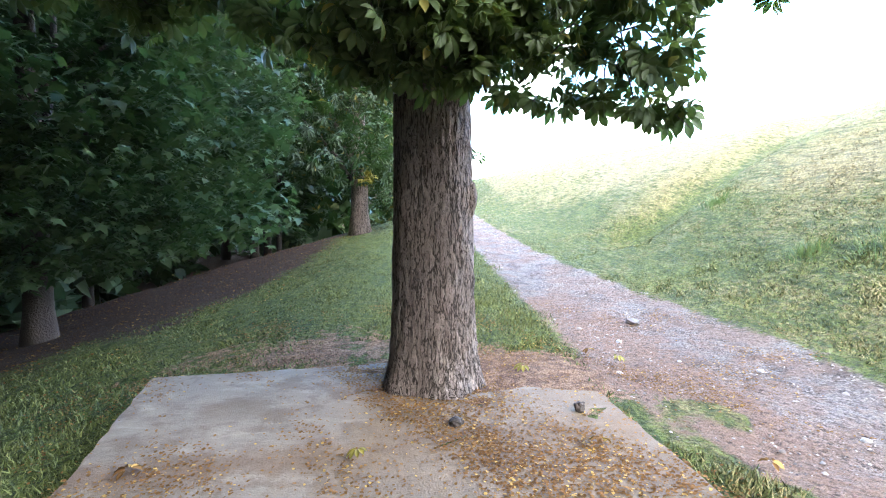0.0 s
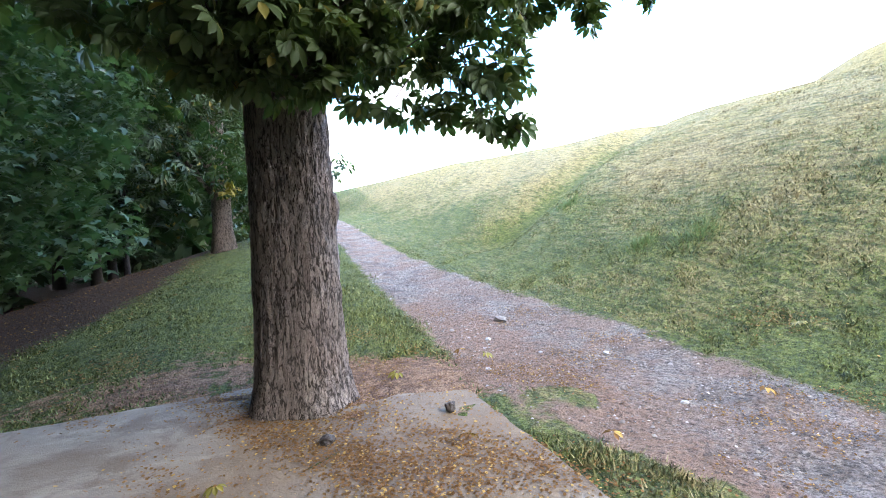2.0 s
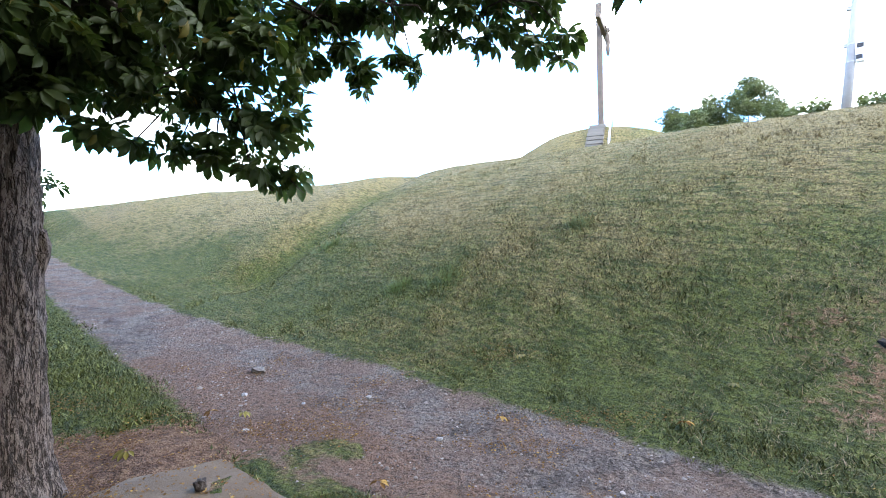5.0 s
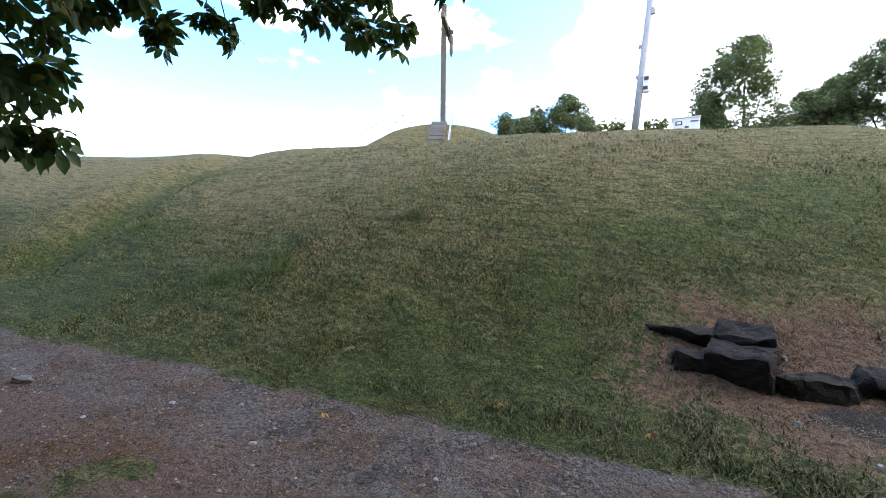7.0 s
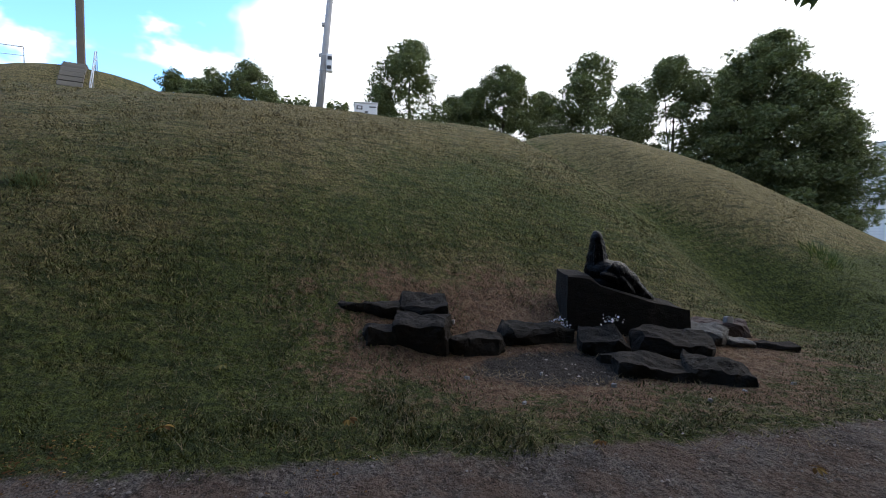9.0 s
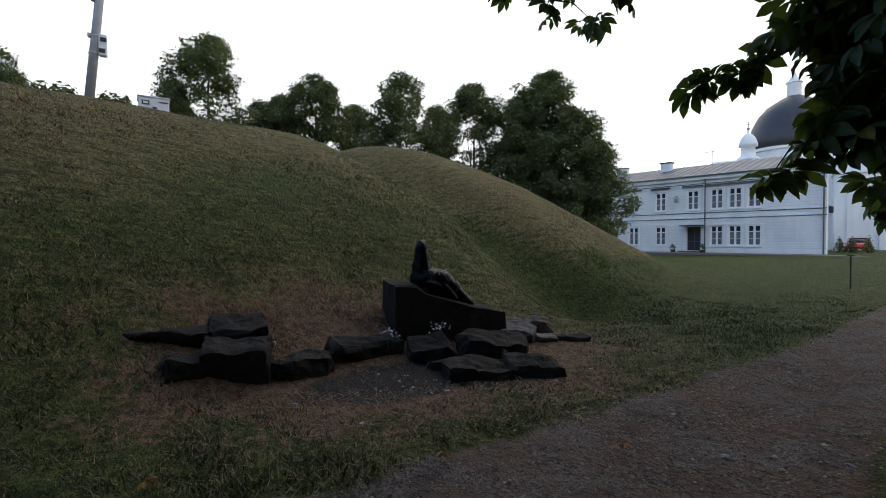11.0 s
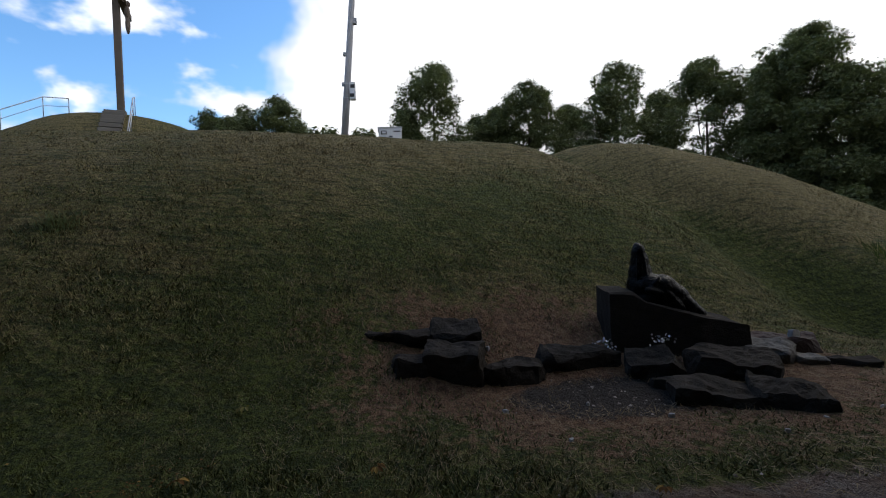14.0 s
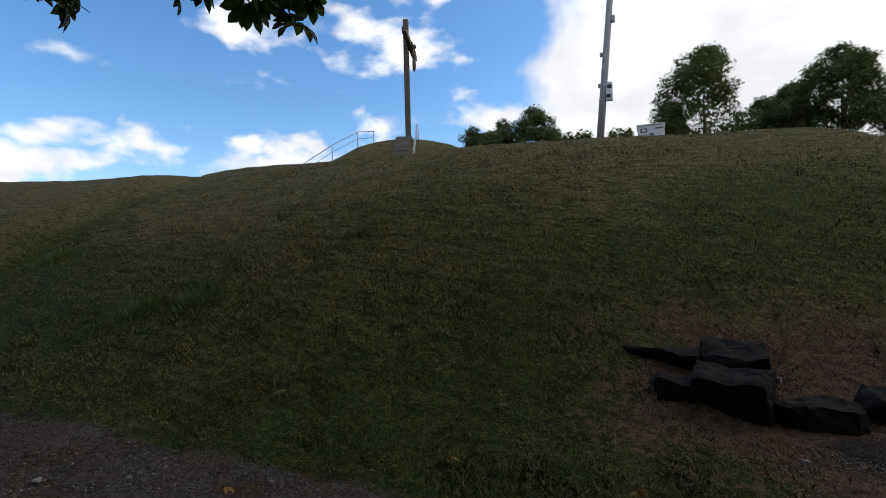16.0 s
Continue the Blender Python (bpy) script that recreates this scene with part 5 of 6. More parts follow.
# ---- the white building across the lawn ----
def pierced_wall(length, high, thick, holes):
    """A wall along x from 0, its face at y = 0, with rectangular openings (x0, x1, z0, z1) through it."""
    bm = bmesh.new()
    xs = sorted({0.0, length, *[h[0] for h in holes], *[h[1] for h in holes]})
    zs = sorted({-0.5, high, *[h[2] for h in holes], *[h[3] for h in holes]})
    grid = {}
    solid = set()
    for i, j in product(range(len(xs) - 1), range(len(zs) - 1)):
        mx, mz = (xs[i] + xs[i + 1]) / 2, (zs[j] + zs[j + 1]) / 2
        if not any(a < mx < b and c < mz < d for a, b, c, d in holes):
            solid.add((i, j))

    def vert(i, j, k):
        if (i, j, k) not in grid:
            grid[(i, j, k)] = bm.verts.new((xs[i], -thick * k, zs[j]))
        return grid[(i, j, k)]
    for i, j in solid:
        bm.faces.new((vert(i, j, 0), vert(i + 1, j, 0), vert(i + 1, j + 1, 0), vert(i, j + 1, 0)))
        bm.faces.new((vert(i, j, 1), vert(i, j + 1, 1), vert(i + 1, j + 1, 1), vert(i + 1, j, 1)))
        for (a, b), (p, q) in (((-1, 0), ((i, j), (i, j + 1))), ((1, 0), ((i + 1, j), (i + 1, j + 1))), ((0, -1), ((i, j), (i + 1, j))), ((0, 1), ((i, j + 1), (i + 1, j + 1)))):
            if (i + a, j + b) not in solid:
                bm.faces.new((vert(*p, 0), vert(*q, 0), vert(*q, 1), vert(*p, 1)))
    bmesh.ops.recalc_face_normals(bm, faces=bm.faces)
    return bm


def bars(rects, thick, y):
    bm = bmesh.new()
    for x0, x1, z0, z1 in rects:
        box(bm, (x1 - x0, thick, z1 - z0), pose((x0 + x1) / 2, y, (z0 + z1) / 2))
    return bm


def town_house():
    th = empty("white_building", (20.5, -45.5, 0.15), "long white two-storey building with grey sheet roof", "building", turn=11.3)
    L, EAVE = 31.0, 7.35
    cols_up = [5.1, 6.65, 8.2, 10.35, 13.5, 16.4, 19.4, 22.4, 25.4, 28.4]
    cols_low = [5.1, 6.65, 8.2, 13.5, 16.4, 19.4, 22.4, 25.4, 28.4]
    W, H = 1.1, 1.9
    holes = [(c - W / 2, c + W / 2, 4.2, 4.2 + H) for c in cols_up] + [(c - W / 2, c + W / 2, 0.75, 0.75 + H) for c in cols_low] + [(10.28 - 0.66, 10.28 + 0.66, 0.25, 2.55)]
    part("front_wall", pierced_wall(L, EAVE, 0.5, holes), BOARDED, th)
    part("side_wall", block((0.5, 11.6, EAVE + 0.5), (1.6, -6.3, EAVE / 2 - 0.25), 12.5), PLASTER, th)
    part("side_wall", block((0.5, 11.5, EAVE + 0.5), (L - 0.25, -6.25, EAVE / 2 - 0.25)), PLASTER, th)
    part("rear_wall", block((L - 3.6, 0.5, EAVE + 0.5), (L / 2 + 1.3, -11.75, EAVE / 2 - 0.25)), PLASTER, th)
    # dark sheet standing in for the unlit depth of the rooms
    part("room_back", block((L - 1.0, 0.1, EAVE), (L / 2, -3.0, EAVE / 2)), DARK, th)
    # mouldings, with dark strips drawn as the shade under the string courses
    part("plinth", bars([(0.0, 9.6, -0.5, 0.42), (10.96, L, -0.5, 0.42)], 0.09, 0.05), PLASTER, th)
    for z, h, d in ((3.42, 0.12, 0.08), (3.95, 0.1, 0.08), (6.75, 0.1, 0.08)):
        part("string_course", bars([(-0.05, L, z - h / 2, z + h / 2)], d, d / 2 + 0.002), PLASTER, th)
        part("shadow_moulding", bars([(-0.05, L, z - h / 2 - 0.06, z - h / 2 - 0.005)], 0.04, 0.022), ROOF_TIN, th)
    part("cornice", bars([(-0.2, L + 0.2, EAVE - 0.32, EAVE - 0.12), (-0.3, L + 0.3, EAVE - 0.12, EAVE)], 0.35, 0.14), PLASTER, th)
    part("gutter", bars([(-0.35, L + 0.35, EAVE + 0.002, EAVE + 0.1)], 0.16, 0.40), ROOF_TIN, th)
    # roof with standing seams
    bm = bmesh.new()
    y0, y1, z0, z1 = 0.45, -6.0, EAVE + 0.06, EAVE + 1.95
    vs = [bm.verts.new(p) for p in ((-0.35, y0, z0), (L + 0.35, y0, z0), (L - 4, y1, z1), (5, y1, z1), (2.5, -12.4, z0), (L + 0.35, -12.4, z0))]
    for q in ((0, 1, 2, 3), (3, 2, 5, 4), (0, 3, 4), (1, 5, 2)):
        bm.faces.new([vs[k] for k in q])
    bm.faces.new([vs[k] for k in (0, 4, 5, 1)])
    bmesh.ops.recalc_face_normals(bm, faces=bm.faces)
    roof = part("roof", bm, ROOF_TIN, th, "grey sheet-metal roof")
    bm = bmesh.new()
    for k in range(44):
        x = 0.4 + k * 0.7
        e = 1.0 if 4 <= x <= L - 4 else max(0.05, min(x + 0.35, L + 0.35 - x) / 4.35)
        rod(bm, (x, y0, z0 + 0.02), (x, y0 + (y1 - y0) * e, z0 + (z1 - z0) * e + 0.02), 0.03, 0.03, 4)
    part("seams", bm, ROOF_TIN, roof)
    for x in (15.0, 20.2):
        ch = part("chimney", block((1.1, 0.7, 1.3), (x, -4.6, EAVE + 1.7), 0, 0.02), PLASTER, th)
        part("chimney_cap", block((1.3, 0.9, 0.12), (x, -4.6, EAVE + 2.4), 0, 0.01), ROOF_TIN, ch)
    bm = bmesh.new()
    rod(bm, (10.5, -5.0, EAVE + 1.5), (10.5, -5.0, EAVE + 3.2), 0.03)
    rod(bm, (9.7, -5.0, EAVE + 3.1), (11.3, -5.0, EAVE + 3.1), 0.025)
    part("aerial", bm, STEEL, th)
    # windows: one frame mesh, one pane, one sill, one hood, shared by all
    fr = bars([(-W / 2, -W / 2 + 0.12, 0, H), (W / 2 - 0.12, W / 2, 0, H), (-W / 2 + 0.12, W / 2 - 0.12, 0, 0.12), (-W / 2 + 0.12, W / 2 - 0.12, H - 0.12, H), (-0.085, 0.085, 0.12, H - 0.12), (-W / 2 + 0.09, -0.06, H * 0.66, H * 0.66 + 0.08), (0.06, W / 2 - 0.09, H * 0.66, H * 0.66 + 0.08), (-W / 2 + 0.09, -0.06, H * 0.33, H * 0.33 + 0.035), (0.06, W / 2 - 0.09, H * 0.33, H * 0.33 + 0.035)], 0.1, 0)
    first = part("window", fr, FRAME_PAINT, th, "white casement window with small panes")
    first.matrix_basis = pose(cols_up[0], -0.1, 4.2)
    for k, (x0, x1) in enumerate(((-W / 2 + 0.09, -0.06), (0.06, W / 2 - 0.09))):
        for z0, z1 in ((0.09, H * 0.33), (H * 0.33 + 0.035, H * 0.66), (H * 0.66 + 0.08, H - 0.09)):
            part("pane", bars([(x0, x1, z0, z1)], 0.02, -0.01), GLASS if z1 > H * 0.7 else CURTAINED, first)
    part("sill", bars([(-W / 2 - 0.1, W / 2 + 0.1, -0.1, -0.004)], 0.3, 0.1), PLASTER, first)
    part("surround", bars([(-W / 2 - 0.14, -W / 2 - 0.004, 0, H), (W / 2 + 0.004, W / 2 + 0.14, 0, H), (-W / 2 - 0.14, W / 2 + 0.14, H + 0.004, H + 0.13)], 0.05, 0.13), PLASTER, first)
    places = [(c, 4.2) for c in cols_up[1:]] + [(c, 0.75) for c in cols_low]
    for x, z in places:
        copy_thing(first, pose(x, -0.1, z))
    part("window_hood", bars([(4.1, 9.1, 6.42, 6.56)], 0.22, 0.13), ROOF_TIN, th)
    for c in cols_up[3:]:
        part("window_hood", bars([(c - 0.95, c + 0.95, 6.42, 6.56)], 0.22, 0.13), ROOF_TIN, th)
    # door, its canopy and steps
    door = part("door", bars([(10.28 - 0.66, 10.28 + 0.66, 0.25, 2.55)], 0.08, -0.3), DARK, th, "dark double entrance door")
    part("door_rails", bars([(10.26, 10.30, 0.3, 2.5), (9.7, 10.2, 1.1, 1.16), (10.36, 10.86, 1.1, 1.16)], 0.03, -0.24), ROOF_TIN, door)
    part("canopy", bars([(9.35, 11.25, 2.62, 2.72)], 0.9, 0.45), DARK, th)
    for k in range(2):
        part("door_step", bars([(9.2 - 0.25 * k, 11.35 + 0.25 * k, -0.2, 0.22 - 0.16 * k)], 0.9 + 0.35 * k, 0.55 + 0.16 * k), CONCRETE, th)
    bm = bmesh.new()
    rod(bm, (9.2, 0.12, 0.1), (9.2, 0.12, EAVE - 0.05), 0.06)
    part("downpipe", bm, ROOF_TIN, th)
    bm = bmesh.new()
    rod(bm, (0.15, 0.12, 0.1), (0.15, 0.12, EAVE - 0.05), 0.06)
    part("downpipe", bm, ROOF_TIN, th)
    part("blind_window", bars([(0.85, 2.0, 1.35, 2.95)], 0.04, 0.022), PLASTER, th)
    part("blind_window_edge", bars([(0.78, 0.848, 1.28, 3.02), (2.002, 2.07, 1.28, 3.02), (0.85, 2.0, 2.955, 3.02)], 0.06, 0.032), PLASTER, th)
    lamp = part("wall_lamp", block((0.5, 0.35, 0.5), (11.85, 0.2, 5.25), 0, 0.12), STEEL, th)
    part("bracket", block((0.08, 0.3, 0.08), (11.85, 0.12, 5.6)), STEEL, lamp)
    lan = part("corner_lantern", block((0.3, 0.3, 0.55), (-0.35, 0.3, 3.7), 0, 0.06), DARK, th)
    part("arm", block((0.06, 0.4, 0.06), (-0.2, 0.15, 4.0)), DARK, lan)
    return th


house = town_house()
for s in (9.0, 11.75):
    p = house.matrix_world @ Vector((s, 1.1, 0.0))
    tub = empty("planter", (p.x, p.y, z_at(p.x, p.y) + 0.08), "small evergreen in a tub beside the entrance", "planter", "tubs at the door")
    bm = bmesh.new()
    rod(bm, (0, 0, 0), (0, 0, 0.4), 0.18, 0.24, 14)
    part("tub", bm, DARK, tub)
    foliage("shrub", [(0, 0, 0.62, 0.3), (0.08, 0, 0.85, 0.2)], 900, LOBED, 0.9, FAR_LEAF, tub, 55)

bm = block((36, 3.2, 0.5), (15, 1.75, -0.13), 0, 0.03)
walkway = part("pavement", bm, ASPHALT, None)
walkway.matrix_world = house.matrix_world.copy() @ pose(0, 0, -0.02)
tagged(walkway, "pale paved strip along the building", "pavement", kind="structure")


def lathe(prof, sides=24):
    bm = bmesh.new()
    rings = [[bm.verts.new((r * math.cos(2 * math.pi * k / sides), r * math.sin(2 * math.pi * k / sides), z)) for k in range(sides)] for r, z in prof]
    for a, b in zip(rings, rings[1:]):
        for k in range(sides):
            bm.faces.new((a[k], a[(k + 1) % sides], b[(k + 1) % sides], b[k]))
    bm.faces.new(rings[-1])
    bm.faces.new(list(reversed(rings[0])))
    return bm


def church():
    th = empty("white_church", (33.0, -77.0, 0.1), "white church with a dark dome and small belfry", "church", turn=24)
    part("nave", block((18.5, 13, 11.4), (0.75, -4, 5.6), 0, 0.05), PLASTER, th)
    part("nave_roof", block((19.1, 13.6, 0.5), (0.75, -4, 11.5), 0, 0.1), ROOF_TIN, th)
    part("transept", block((9, 5, 9.5), (-4.6, 4.0, 4.6), 0, 0.05), PLASTER, th)
    part("transept_cornice", block((9.5, 5.5, 0.4), (-4.6, 4.0, 9.6), 0, 0.05), PLASTER, th)
    for k in range(3):
        part("pilaster", block((0.6, 0.3, 8.8), (-7.6 + 3.0 * k, 6.66, 4.4), 0, 0.03), PLASTER, th)
    bm = lathe([(5.6, 8.0), (5.6, 12.6), (5.9, 12.7), (5.9, 13.1)])
    bmesh.ops.transform(bm, matrix=Matrix.Translation((4.2, -3.5, 1.3)), verts=bm.verts)
    part("drum", bm, PLASTER, th, smooth=False)
    dome = part("dome", lathe([(5.75, 13.1), (5.7, 14.6), (5.3, 16.4), (4.5, 18.1), (3.3, 19.5), (1.8, 20.5), (0.9, 20.9)]), DOME_TIN, th, "dark ribbed sheet-metal dome", smooth=True)
    top = part("lantern", lathe([(0.9, 20.9), (0.9, 22.7), (1.1, 22.8), (0.4, 23.7), (0.05, 24.7)], 12), PLASTER, th)
    for ob in (dome, top):
        ob.location = (4.2, -3.5, 1.3)
    return th


church()


def belfry():
    x, y, z = bearing(EYE_B, 151.4, 0, 74)
    th = empty("belfry_turret", (x, y, 0.1), "small white belfry with a curved cupola", "turret")
    part("shaft", block((2.8, 2.8, 11.8), (0, 0, 5.6), 20, 0.05), PLASTER, th)
    part("gable", block((5.6, 1.0, 1.2), (1.6, 0.3, 11.2), 20, 0.3), PLASTER, th)
    part("cupola", lathe([(1.5, 11.5), (1.25, 11.9), (0.85, 12.2), (0.8, 13.3), (1.1, 13.4), (1.05, 13.8), (0.85, 14.4), (0.5, 14.9), (0.16, 15.1), (0.1, 15.6)], 16), PLASTER, th, smooth=True)
    bm = bmesh.new()
    blob(bm, (0, 0, 15.7), (0.2, 0.2, 0.2))
    rod(bm, (0, 0, 15.7), (0, 0, 16.6), 0.05)
    rod(bm, (-0.3, 0, 16.25), (0.3, 0, 16.25), 0.05)
    part("finial", bm, STEEL, th)


belfry()


def parked_car():
    x, y, z = bearing(EYE_B, 159.9, 0, 66)
    th = empty("parked_car", (x, y, z_at(x, y) + 0.02), "small red car parked by the church", "car", turn=-62)
    prof = [(-2.0, 0.3), (-2.05, 0.65), (-1.85, 0.85), (-1.0, 0.95), (1.6, 0.95), (2.0, 0.8), (2.05, 0.45), (1.95, 0.28)]
    top = [(-1.0, 0.93), (-0.45, 1.38), (0.9, 1.42), (1.65, 0.93)]

    def shell(pr, half):
        bm = bmesh.new()
        a = [bm.verts.new((px, -half, pz)) for px, pz in pr]
        b = [bm.verts.new((px, half, pz)) for px, pz in pr]
        bm.faces.new(a)
        bm.faces.new(list(reversed(b)))
        for k in range(len(pr)):
            j = (k + 1) % len(pr)
            bm.faces.new((a[k], b[k], b[j], a[j]))
        bmesh.ops.recalc_face_normals(bm, faces=bm.faces)
        bmesh.ops.bevel(bm, geom=list(bm.edges), offset=0.05, segments=2, affect="EDGES")
        return bm
    part("body", shell(prof, 0.85), RED_PAINT, th, smooth=True)
    part("cabin", shell(top, 0.72), GLASS, th, "dark glazed cabin", smooth=True)
    part("roof_panel", block((1.3, 1.35, 0.04), (0.22, 0, 1.42), 0, 0.015), RED_PAINT, th)
    for wx, wy in product((-1.25, 1.3), (-0.8, 0.8)):
        bm = bmesh.new()
        rod(bm, (wx, wy - 0.1, 0.3), (wx, wy + 0.1, 0.3), 0.31, 0.31, 20)
        wh = part("wheel", bm, DARK, th)
        bm = bmesh.new()
        rod(bm, (wx, wy - 0.11, 0.3), (wx, wy + 0.11, 0.3), 0.18, 0.18, 14)
        part("rim", bm, STEEL, wh)


parked_car()
bm = bmesh.new()
rod(bm, (0, 0, -0.2), (0, 0, 1.0), 0.022, 0.02)
box(bm, (0.2, 0.03, 0.03), pose(0, 0, 1.0))
stake = part("lawn_stake", bm, DARK, None)
stake.matrix_world = pose(*set_at(8.3, -17.4))
tagged(stake, "thin dark metal stake standing in the lawn", "stake")
for k, az in enumerate((158.6, 159.5, 160.6)):
    x, y, z = bearing(EYE_B, az, 0, 58)
    cn = empty("cone_shrub", set_at(x, y), "small dark cone-shaped evergreen by the church", "shrub", "clipped evergreens")
    foliage("leaves", [(0, 0, 0.3 + 0.25 * j, 0.5 - 0.08 * j) for j in range(6)], 500, LOBED, 1.2, FAR_LEAF, cn, 90 + k)
    part("stem", tube([(0, 0, -0.1), (0, 0, 1.4)], [0.05, 0.02], 6), GREY_BARK, cn)


# ---- small things on the ground ----
def lump(name, label, category, at, size, seed, mat, group=""):
    bm = bmesh.new()
    bmesh.ops.create_icosphere(bm, subdivisions=3, radius=0.5)
    for v in bm.verts:
        v.co *= 1 + 0.35 * noise.noise(v.co * 3.1 + Vector((seed, 0, 0))) + 0.2 * noise.noise(v.co * 9 + Vector((0, seed, 0)))
    bmesh.ops.scale(bm, vec=size, verts=bm.verts)
    ob = part(name, bm, mat, None, smooth=False)
    ob.matrix_world = pose(*at, 0, 0, 40 * seed)
    return tagged(ob, label, category, group)


lump("chestnut_husk", "dark shrivelled chestnut husk lying on the concrete", "husk", (0.66, 3.42, 0.06), (0.11, 0.085, 0.07), 1, HUSK, "husks on the slab")
lump("chestnut_husk", "dark shrivelled chestnut husk lying on the concrete", "husk", (1.57, 3.66, 0.07), (0.08, 0.08, 0.09), 2, HUSK, "husks on the slab")
lump("path_stone", "rough brown stone lying on the gravel path", "stone", (3.0, 6.35, z_at(3.0, 6.35) - 0.02), (0.22, 0.14, 0.09), 3, PEBBLE, "stones on the path")
for i, (x, y, s) in enumerate([(4.0, 7.6, 0.09), (2.55, 5.6, 0.08), (2.2, 4.6, 0.07), (3.35, 3.3, 0.06), (3.5, 4.6, 0.07), (2.9, 4.9, 0.06), (4.3, -3.4, 0.07), (3.6, -3.0, 0.06), (3.1, -3.6, 0.06)]):
    lump("path_stone", "small pale stone pressed into the gravel path", "stone", (x, y, z_at(x, y) - 0.03), (s, s * 0.8, s * 0.5), 10 + i, LIGHT_STONE, "stones on the path")


def scatter_points(n, x0, x1, y0, y1, seed):
    rng = np.random.default_rng(seed)
    return rng.uniform(x0, x1, n), rng.uniform(y0, y1, n), rng


def pebbles():
    """Loose gravel on the path, far too many to count."""
    x, y, rng = scatter_points(26000, 1.2, 5.4, -9, 15, 41)
    road, bare, grit, litter, wood, dry = masks(x, y)
    keep = (road > 0.35 + 0.4 * rng.random(len(x))) & ~on_slab(x, y)
    gx, gy, r2 = scatter_points(1800, 5.0, 7.2, -4.4, 0.6, 42)
    g = masks(gx, gy)[2] > 0.3 + 0.4 * r2.random(len(gx))
    x, y = np.concatenate([x[keep], gx[g]]), np.concatenate([y[keep], gy[g]])
    tv = np.array([(1, 0, 0), (0.2, 0.8, 0.05), (-0.9, 0.3, 0), (-0.5, -0.8, 0), (0.6, -0.7, 0.05), (0.05, 0.0, 0.75)]) * 0.5
    tf = np.array([(0, 1, 5), (1, 2, 5), (2, 3, 5), (3, 4, 5), (4, 0, 5)])
    n = len(x)
    rng = np.random.default_rng(43)
    v, f = strew((tv, tf), np.stack([x, y, height(x, y) - 0.037 * masks(x, y)[0]], -1), turns(n, rng, 0.5, 0.0), rng.lognormal(-4.1, 0.45, n))
    ob = from_arrays("gravel", v, f, PEBBLES, None)
    tagged(ob, "loose grey and brown gravel on the path", "gravel", kind="stuff")


def pebble_material():
    m, net, bsdf = material("loose_gravel", 0.9, 0.0, 0.25)
    rnd = net.add("ShaderNodeNewGeometry").outputs["Random Per Island"]
    pos = net.add("ShaderNodeNewGeometry").outputs["Position"]
    c = net.mix(rnd, (0.035, 0.027, 0.023), (0.36, 0.315, 0.285))
    c = net.mix(net.math("MULTIPLY", net.noise(60.0, 3, 0.6, pos), 0.5), c, (0.17, 0.12, 0.09))
    wire(net, c, bsdf.inputs["Base Color"])
    return m


PEBBLES = pebble_material()
pebbles()


SCRAP = (np.array([(-0.03, 0.0, 0.0), (0.02, 0.06, -0.01), (0.07, 0.045, 0.01), (0.125, 0.0, -0.015), (0.06, -0.06, 0.008), (0.01, -0.05, -0.01)]), np.array([(0, 2, 1), (0, 3, 2), (0, 4, 3), (0, 5, 4)]))


def leaf_litter():
    """Small withered leaves and husk bits strewn over slab, path and bank."""
    rng = np.random.default_rng(51)
    n = 160000
    a, d = rng.uniform(0, 2 * math.pi, n), 4.6 * np.sqrt(rng.random(n)) ** 1.3
    x, y = 0.9 + d * np.cos(a), 3.2 + d * np.sin(a)
    patch = np.sin(x * 2.3 + 1.7 * np.sin(y * 1.9)) + np.sin(y * 3.1 + 1.2 * np.sin(x * 2.7)) + 0.7 * np.sin(x * 7 + y * 5)
    slab = on_slab(x, y)
    near = np.exp(-np.hypot(x - 0.9, y - 3.7) / 1.1)
    keep = (patch + 2.2 * near + 0.9 * rng.standard_normal(n) > 1.4) & (np.hypot(x - 0.49, y - 4.28) > 0.38) & ((x > -3.5))
    keep |= slab & (x > 0.1 + 0.4 * rng.standard_normal(n)) & (rng.random(n) < 0.10) & (np.hypot(x - 0.49, y - 4.28) > 0.38)
    keep &= slab | (rng.random(n) < 0.7)
    x, y, slab = x[keep], y[keep], slab[keep]
    wx, wy = rng.uniform(-9, -1.5, 9000), rng.uniform(4, 17, 9000)
    far = masks(wx, wy)[4] + 0.35 * rng.standard_normal(9000) > 0.25
    x, y, slab = np.concatenate([x, wx[far]]), np.concatenate([y, wy[far]]), np.concatenate([slab, np.zeros(far.sum(), bool)])
    z = np.where(slab, 0.043, height(x, y) + 0.012 - 0.035 * masks(x, y)[0])
    size = rng.uniform(0.05, 0.18, len(x)) * np.where(np.arange(len(x)) >= len(x) - far.sum(), 1.7, 1.0)
    v, f = strew(SCRAP, np.stack([x, y, z], -1), turns(len(x), rng, 0.55, 0.0), size)
    ob = from_arrays("leaf_litter", v, f, FALLEN)
    tagged(ob, "withered brown and yellow leaf scraps strewn on the ground", "leaf litter", kind="stuff")


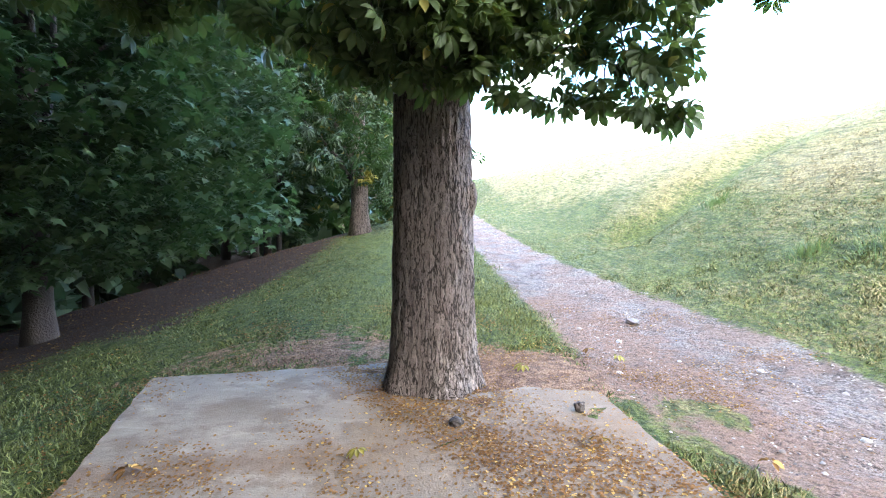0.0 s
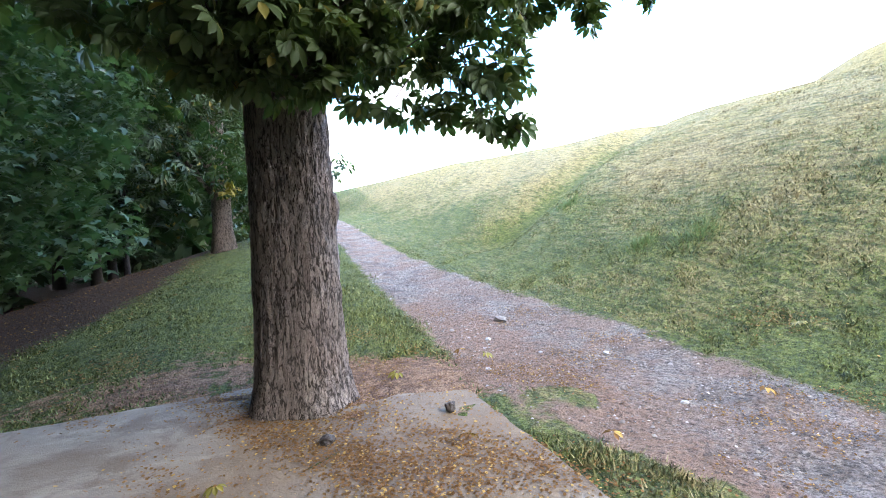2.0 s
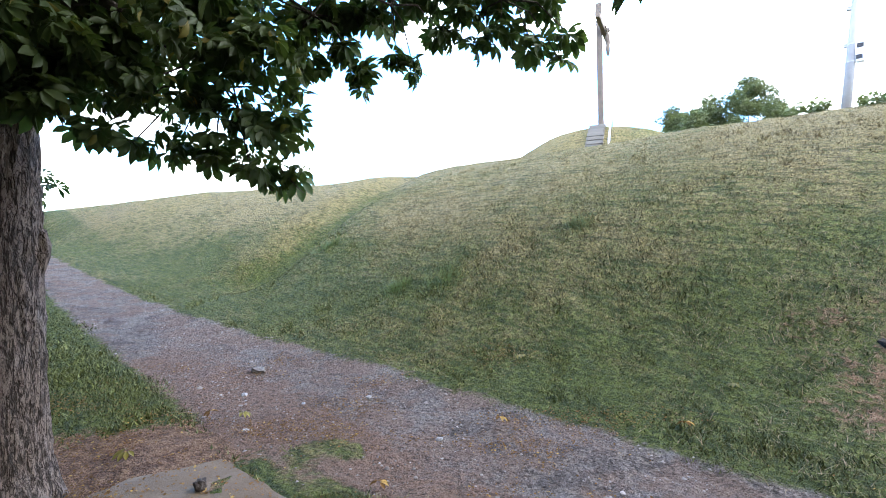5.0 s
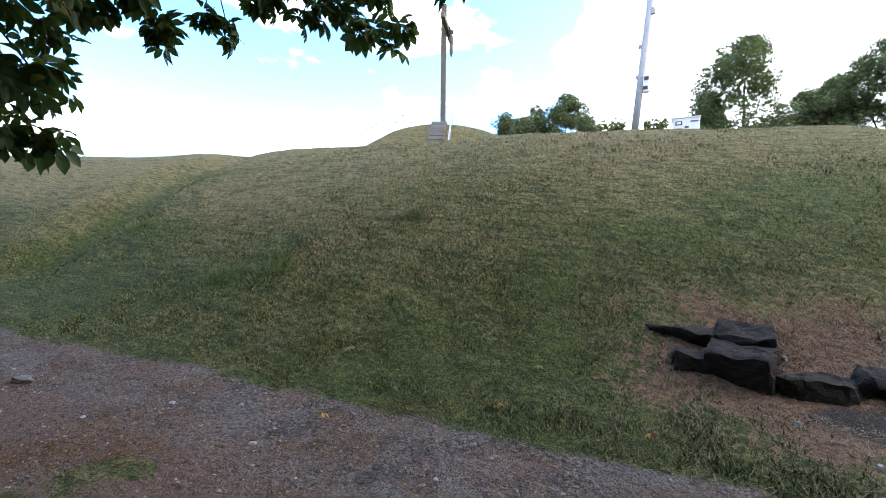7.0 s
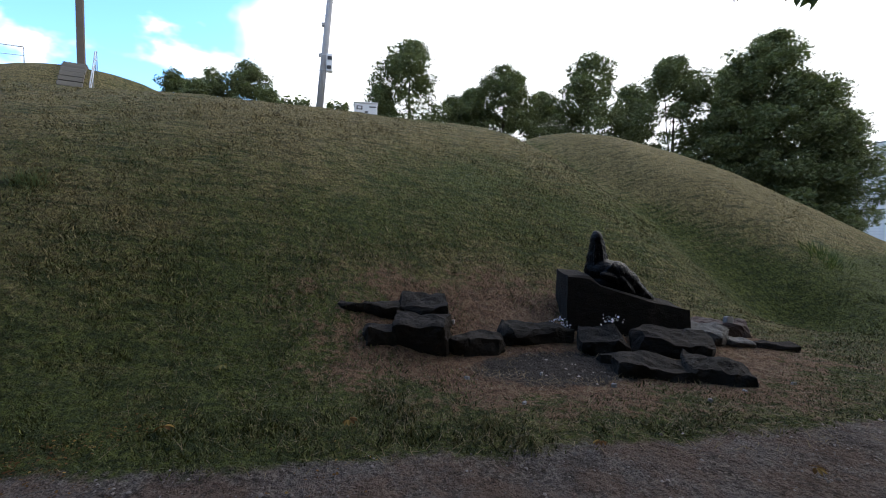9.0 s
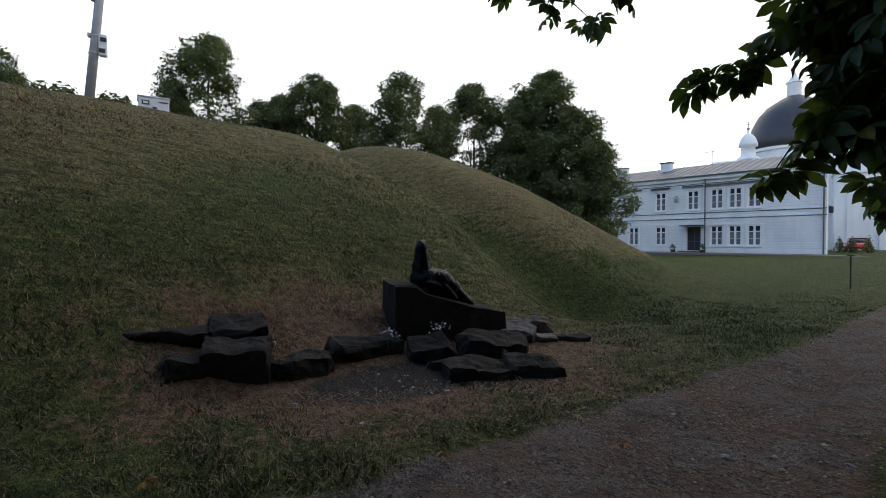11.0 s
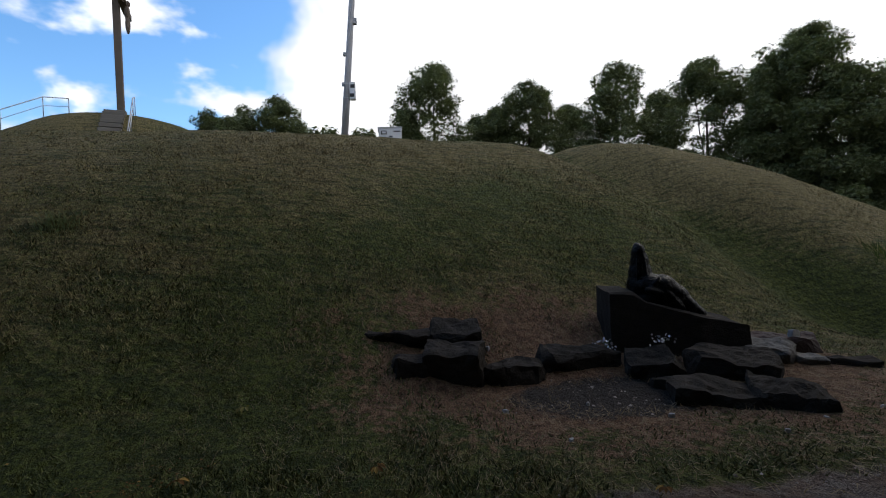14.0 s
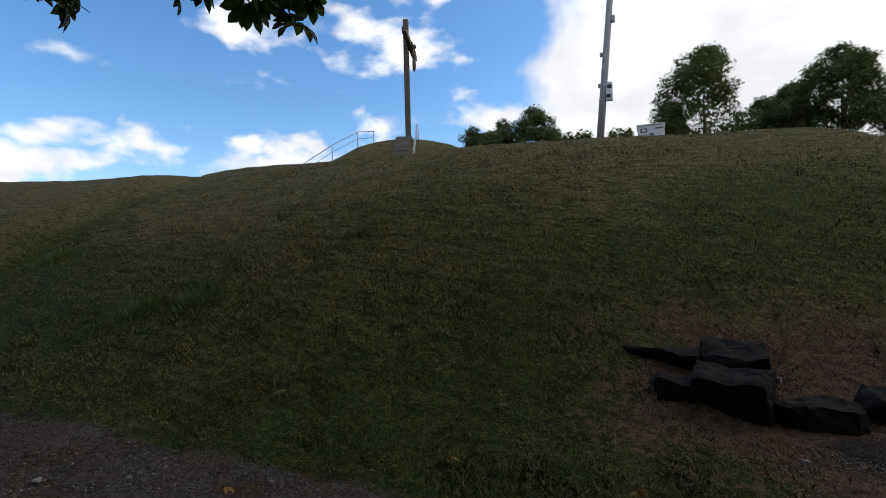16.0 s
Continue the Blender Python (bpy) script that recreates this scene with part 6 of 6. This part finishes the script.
leaf_litter()
SPOTS = [(0.06, 2.98), (-1.15, 2.75), (2.05, 5.05), (2.25, 4.8), (2.45, 2.9), (1.55, 3.1), (1.3, 4.55), (3.9, 3.1), (4.9, 1.9), (5.2, 3.9), (4.5, -1.2), (4.0, -2.4), (5.9, 1.8), (5.0, 0.6)]
rng_spots = np.random.default_rng(57)
for i, (x, y) in enumerate(SPOTS):
    zz = 0.05 if on_slab(np.array([x]), np.array([y]))[0] else z_at(x, y) + 0.02
    v, f = strew(PALM, np.zeros((1, 3)), turns(1, rng_spots, 0.4, 0.0), np.array([0.34 + 0.2 * rng_spots.random()]))
    ob = from_arrays("fallen_leaf", v - np.array((0, 0, v[:, 2].min())), f, GOLD_LEAF if i % 3 == 0 else FALLEN)
    ob.matrix_world = pose(x, y, zz)
    tagged(ob, "curled yellow-brown chestnut leaf lying on the ground", "leaf", "fallen chestnut leaves")


def grass():
    """Short mown blades, thickest beside the path."""
    rng = np.random.default_rng(61)
    n = 880000
    a = rng.uniform(0, 2 * math.pi, n)
    d = 1.0 + 19.0 * rng.random(n) ** 1.35
    x, y = 1.2 + d * np.sin(a), 0.5 + d * np.cos(a)
    seen = (x > -10) & ((y > 0.5) | (x > 3.0)) & (y < 17) & (y > -15) & (x < 18.5)
    x, y, d = x[seen], y[seen], d[seen]
    road, bare, grit, litter, wood, dry = masks(x, y)
    patch = 0.5 + 0.25 * np.sin(x * 1.7 + 2 * np.sin(y * 1.3)) + 0.25 * np.sin(y * 2.9 + 2 * np.sin(x * 2.1))
    clear = np.maximum.reduce([road * 1.25, bare * 0.95, grit, wood * 1.1]) + 0.35 * (patch - 0.5)
    edge = sstep(1.9, 2.1, x) * sstep(3.2, 2.8, x) * sstep(5.6, 4.6, y)
    clear = clear + edge * (0.72 - 0.7 * (np.sin(x * 6 + 2 * np.sin(y * 2.3)) + np.sin(y * 4.3 + x) > 0.75))
    keep = (clear < 0.25 + 0.45 * rng.random(len(x))) & (rng.random(len(x)) < np.interp(d, (12, 20), (1.0, 0.0))) & ~on_slab(x, y, 0.01)
    x, y, d, dry = x[keep], y[keep], d[keep], dry[keep]
    m = len(x)
    z = height(x, y) - 0.02 - 0.03 * masks(x, y)[0]
    h = rng.uniform(0.03, 0.07, m) * (0.75 + 0.5 * np.interp(np.sin(x * 1.1) + np.sin(y * 0.9 + x * 0.4), (-2, 2), (0, 1))) * np.interp(d, (6, 18), (1.0, 0.55))
    w = rng.uniform(0.004, 0.008, m) * (1 + 0.11 * d)
    t = rng.uniform(0, 2 * math.pi, m)
    lx, ly = rng.normal(0, 0.6, m) * h, rng.normal(0, 0.6, m) * h
    V = np.empty((m, 3, 3))
    V[:, 0] = np.stack([x - w * np.cos(t), y - w * np.sin(t), z], -1)
    V[:, 1] = np.stack([x + w * np.cos(t), y + w * np.sin(t), z], -1)
    V[:, 2] = np.stack([x + lx, y + ly, z + h], -1)
    ob = from_arrays("grass", V.reshape(-1, 3), np.arange(m * 3).reshape(-1, 3), BLADES)
    at = ob.data.attributes.new("dry", "FLOAT", "POINT")
    at.data.foreach_set("value", np.repeat(dry, 3).astype(np.float32))
    tagged(ob, "short mown grass, green with dry straw blades", "grass", kind="stuff")


grass()


def dead_stalks():
    """Bleached straw lying about the bare earth round the stones."""
    rng = np.random.default_rng(71)
    n = 26000
    x, y = rng.uniform(4.3, 9.0, n), rng.uniform(-6.5, 2.6, n)
    bare = masks(x, y)[1]
    keep = (bare + 0.25 * rng.standard_normal(n) > 0.35) & (masks(x, y)[2] < 0.75)
    x, y = x[keep], y[keep]
    m = len(x)
    t, ln = rng.uniform(0, 2 * math.pi, m), rng.uniform(0.04, 0.16, m)
    z = height(x, y) + 0.004
    w = rng.uniform(0.0015, 0.004, m)
    V = np.empty((m, 3, 3))
    V[:, 0] = np.stack([x - w * np.sin(t), y + w * np.cos(t), z], -1)
    V[:, 1] = np.stack([x + w * np.sin(t), y - w * np.cos(t), z], -1)
    ex, ey = x + ln * np.cos(t), y + ln * np.sin(t)
    V[:, 2] = np.stack([ex, ey, height(ex, ey) + rng.uniform(0.005, 0.06, m)], -1)
    ob = from_arrays("dead_stalks", V.reshape(-1, 3), np.arange(m * 3).reshape(-1, 3), STRAW)
    tagged(ob, "bleached dead grass stalks on the bare earth", "straw", kind="stuff")


STRAW = leaf_material("dead_straw", (0.10, 0.062, 0.034), (0.34, 0.24, 0.14))
dead_stalks()


def weeds():
    """Coarser tufts standing out of the turf on the bank."""
    rng = np.random.default_rng(67)
    for i, (x, y, s) in enumerate([(6.3, 6.4, 0.3), (6.85, 11.4, 0.3), (10.6, -9.1, 0.35), (5.9, 7.2, 0.22), (8.3, 5.0, 0.2)]):
        n = 160
        p = rng.normal(0, s * 0.6, (n, 2))
        V = np.empty((n, 3, 3))
        hh = rng.uniform(0.08, 0.2, n)
        zz = height(x + p[:, 0], y + p[:, 1])
        V[:, 0] = np.stack([p[:, 0] - 0.01, p[:, 1], zz - 0.02], -1)
        V[:, 1] = np.stack([p[:, 0] + 0.01, p[:, 1] + 0.006, zz - 0.02], -1)
        V[:, 2] = np.stack([p[:, 0] * 1.25 + rng.normal(0, 0.05, n), p[:, 1] * 1.25 + rng.normal(0, 0.05, n), zz + hh], -1)
        z0 = z_at(x, y)
        V[:, :, 2] -= z0
        ob = from_arrays("weed_tuft", V.reshape(-1, 3), np.arange(n * 3).reshape(-1, 3), CHESTNUT_LEAF)
        ob.matrix_world = pose(x, y, z0)
        tagged(ob, "dark coarse grass tuft on the bank", "tuft", "tufts on the bank", "stuff")


weeds()
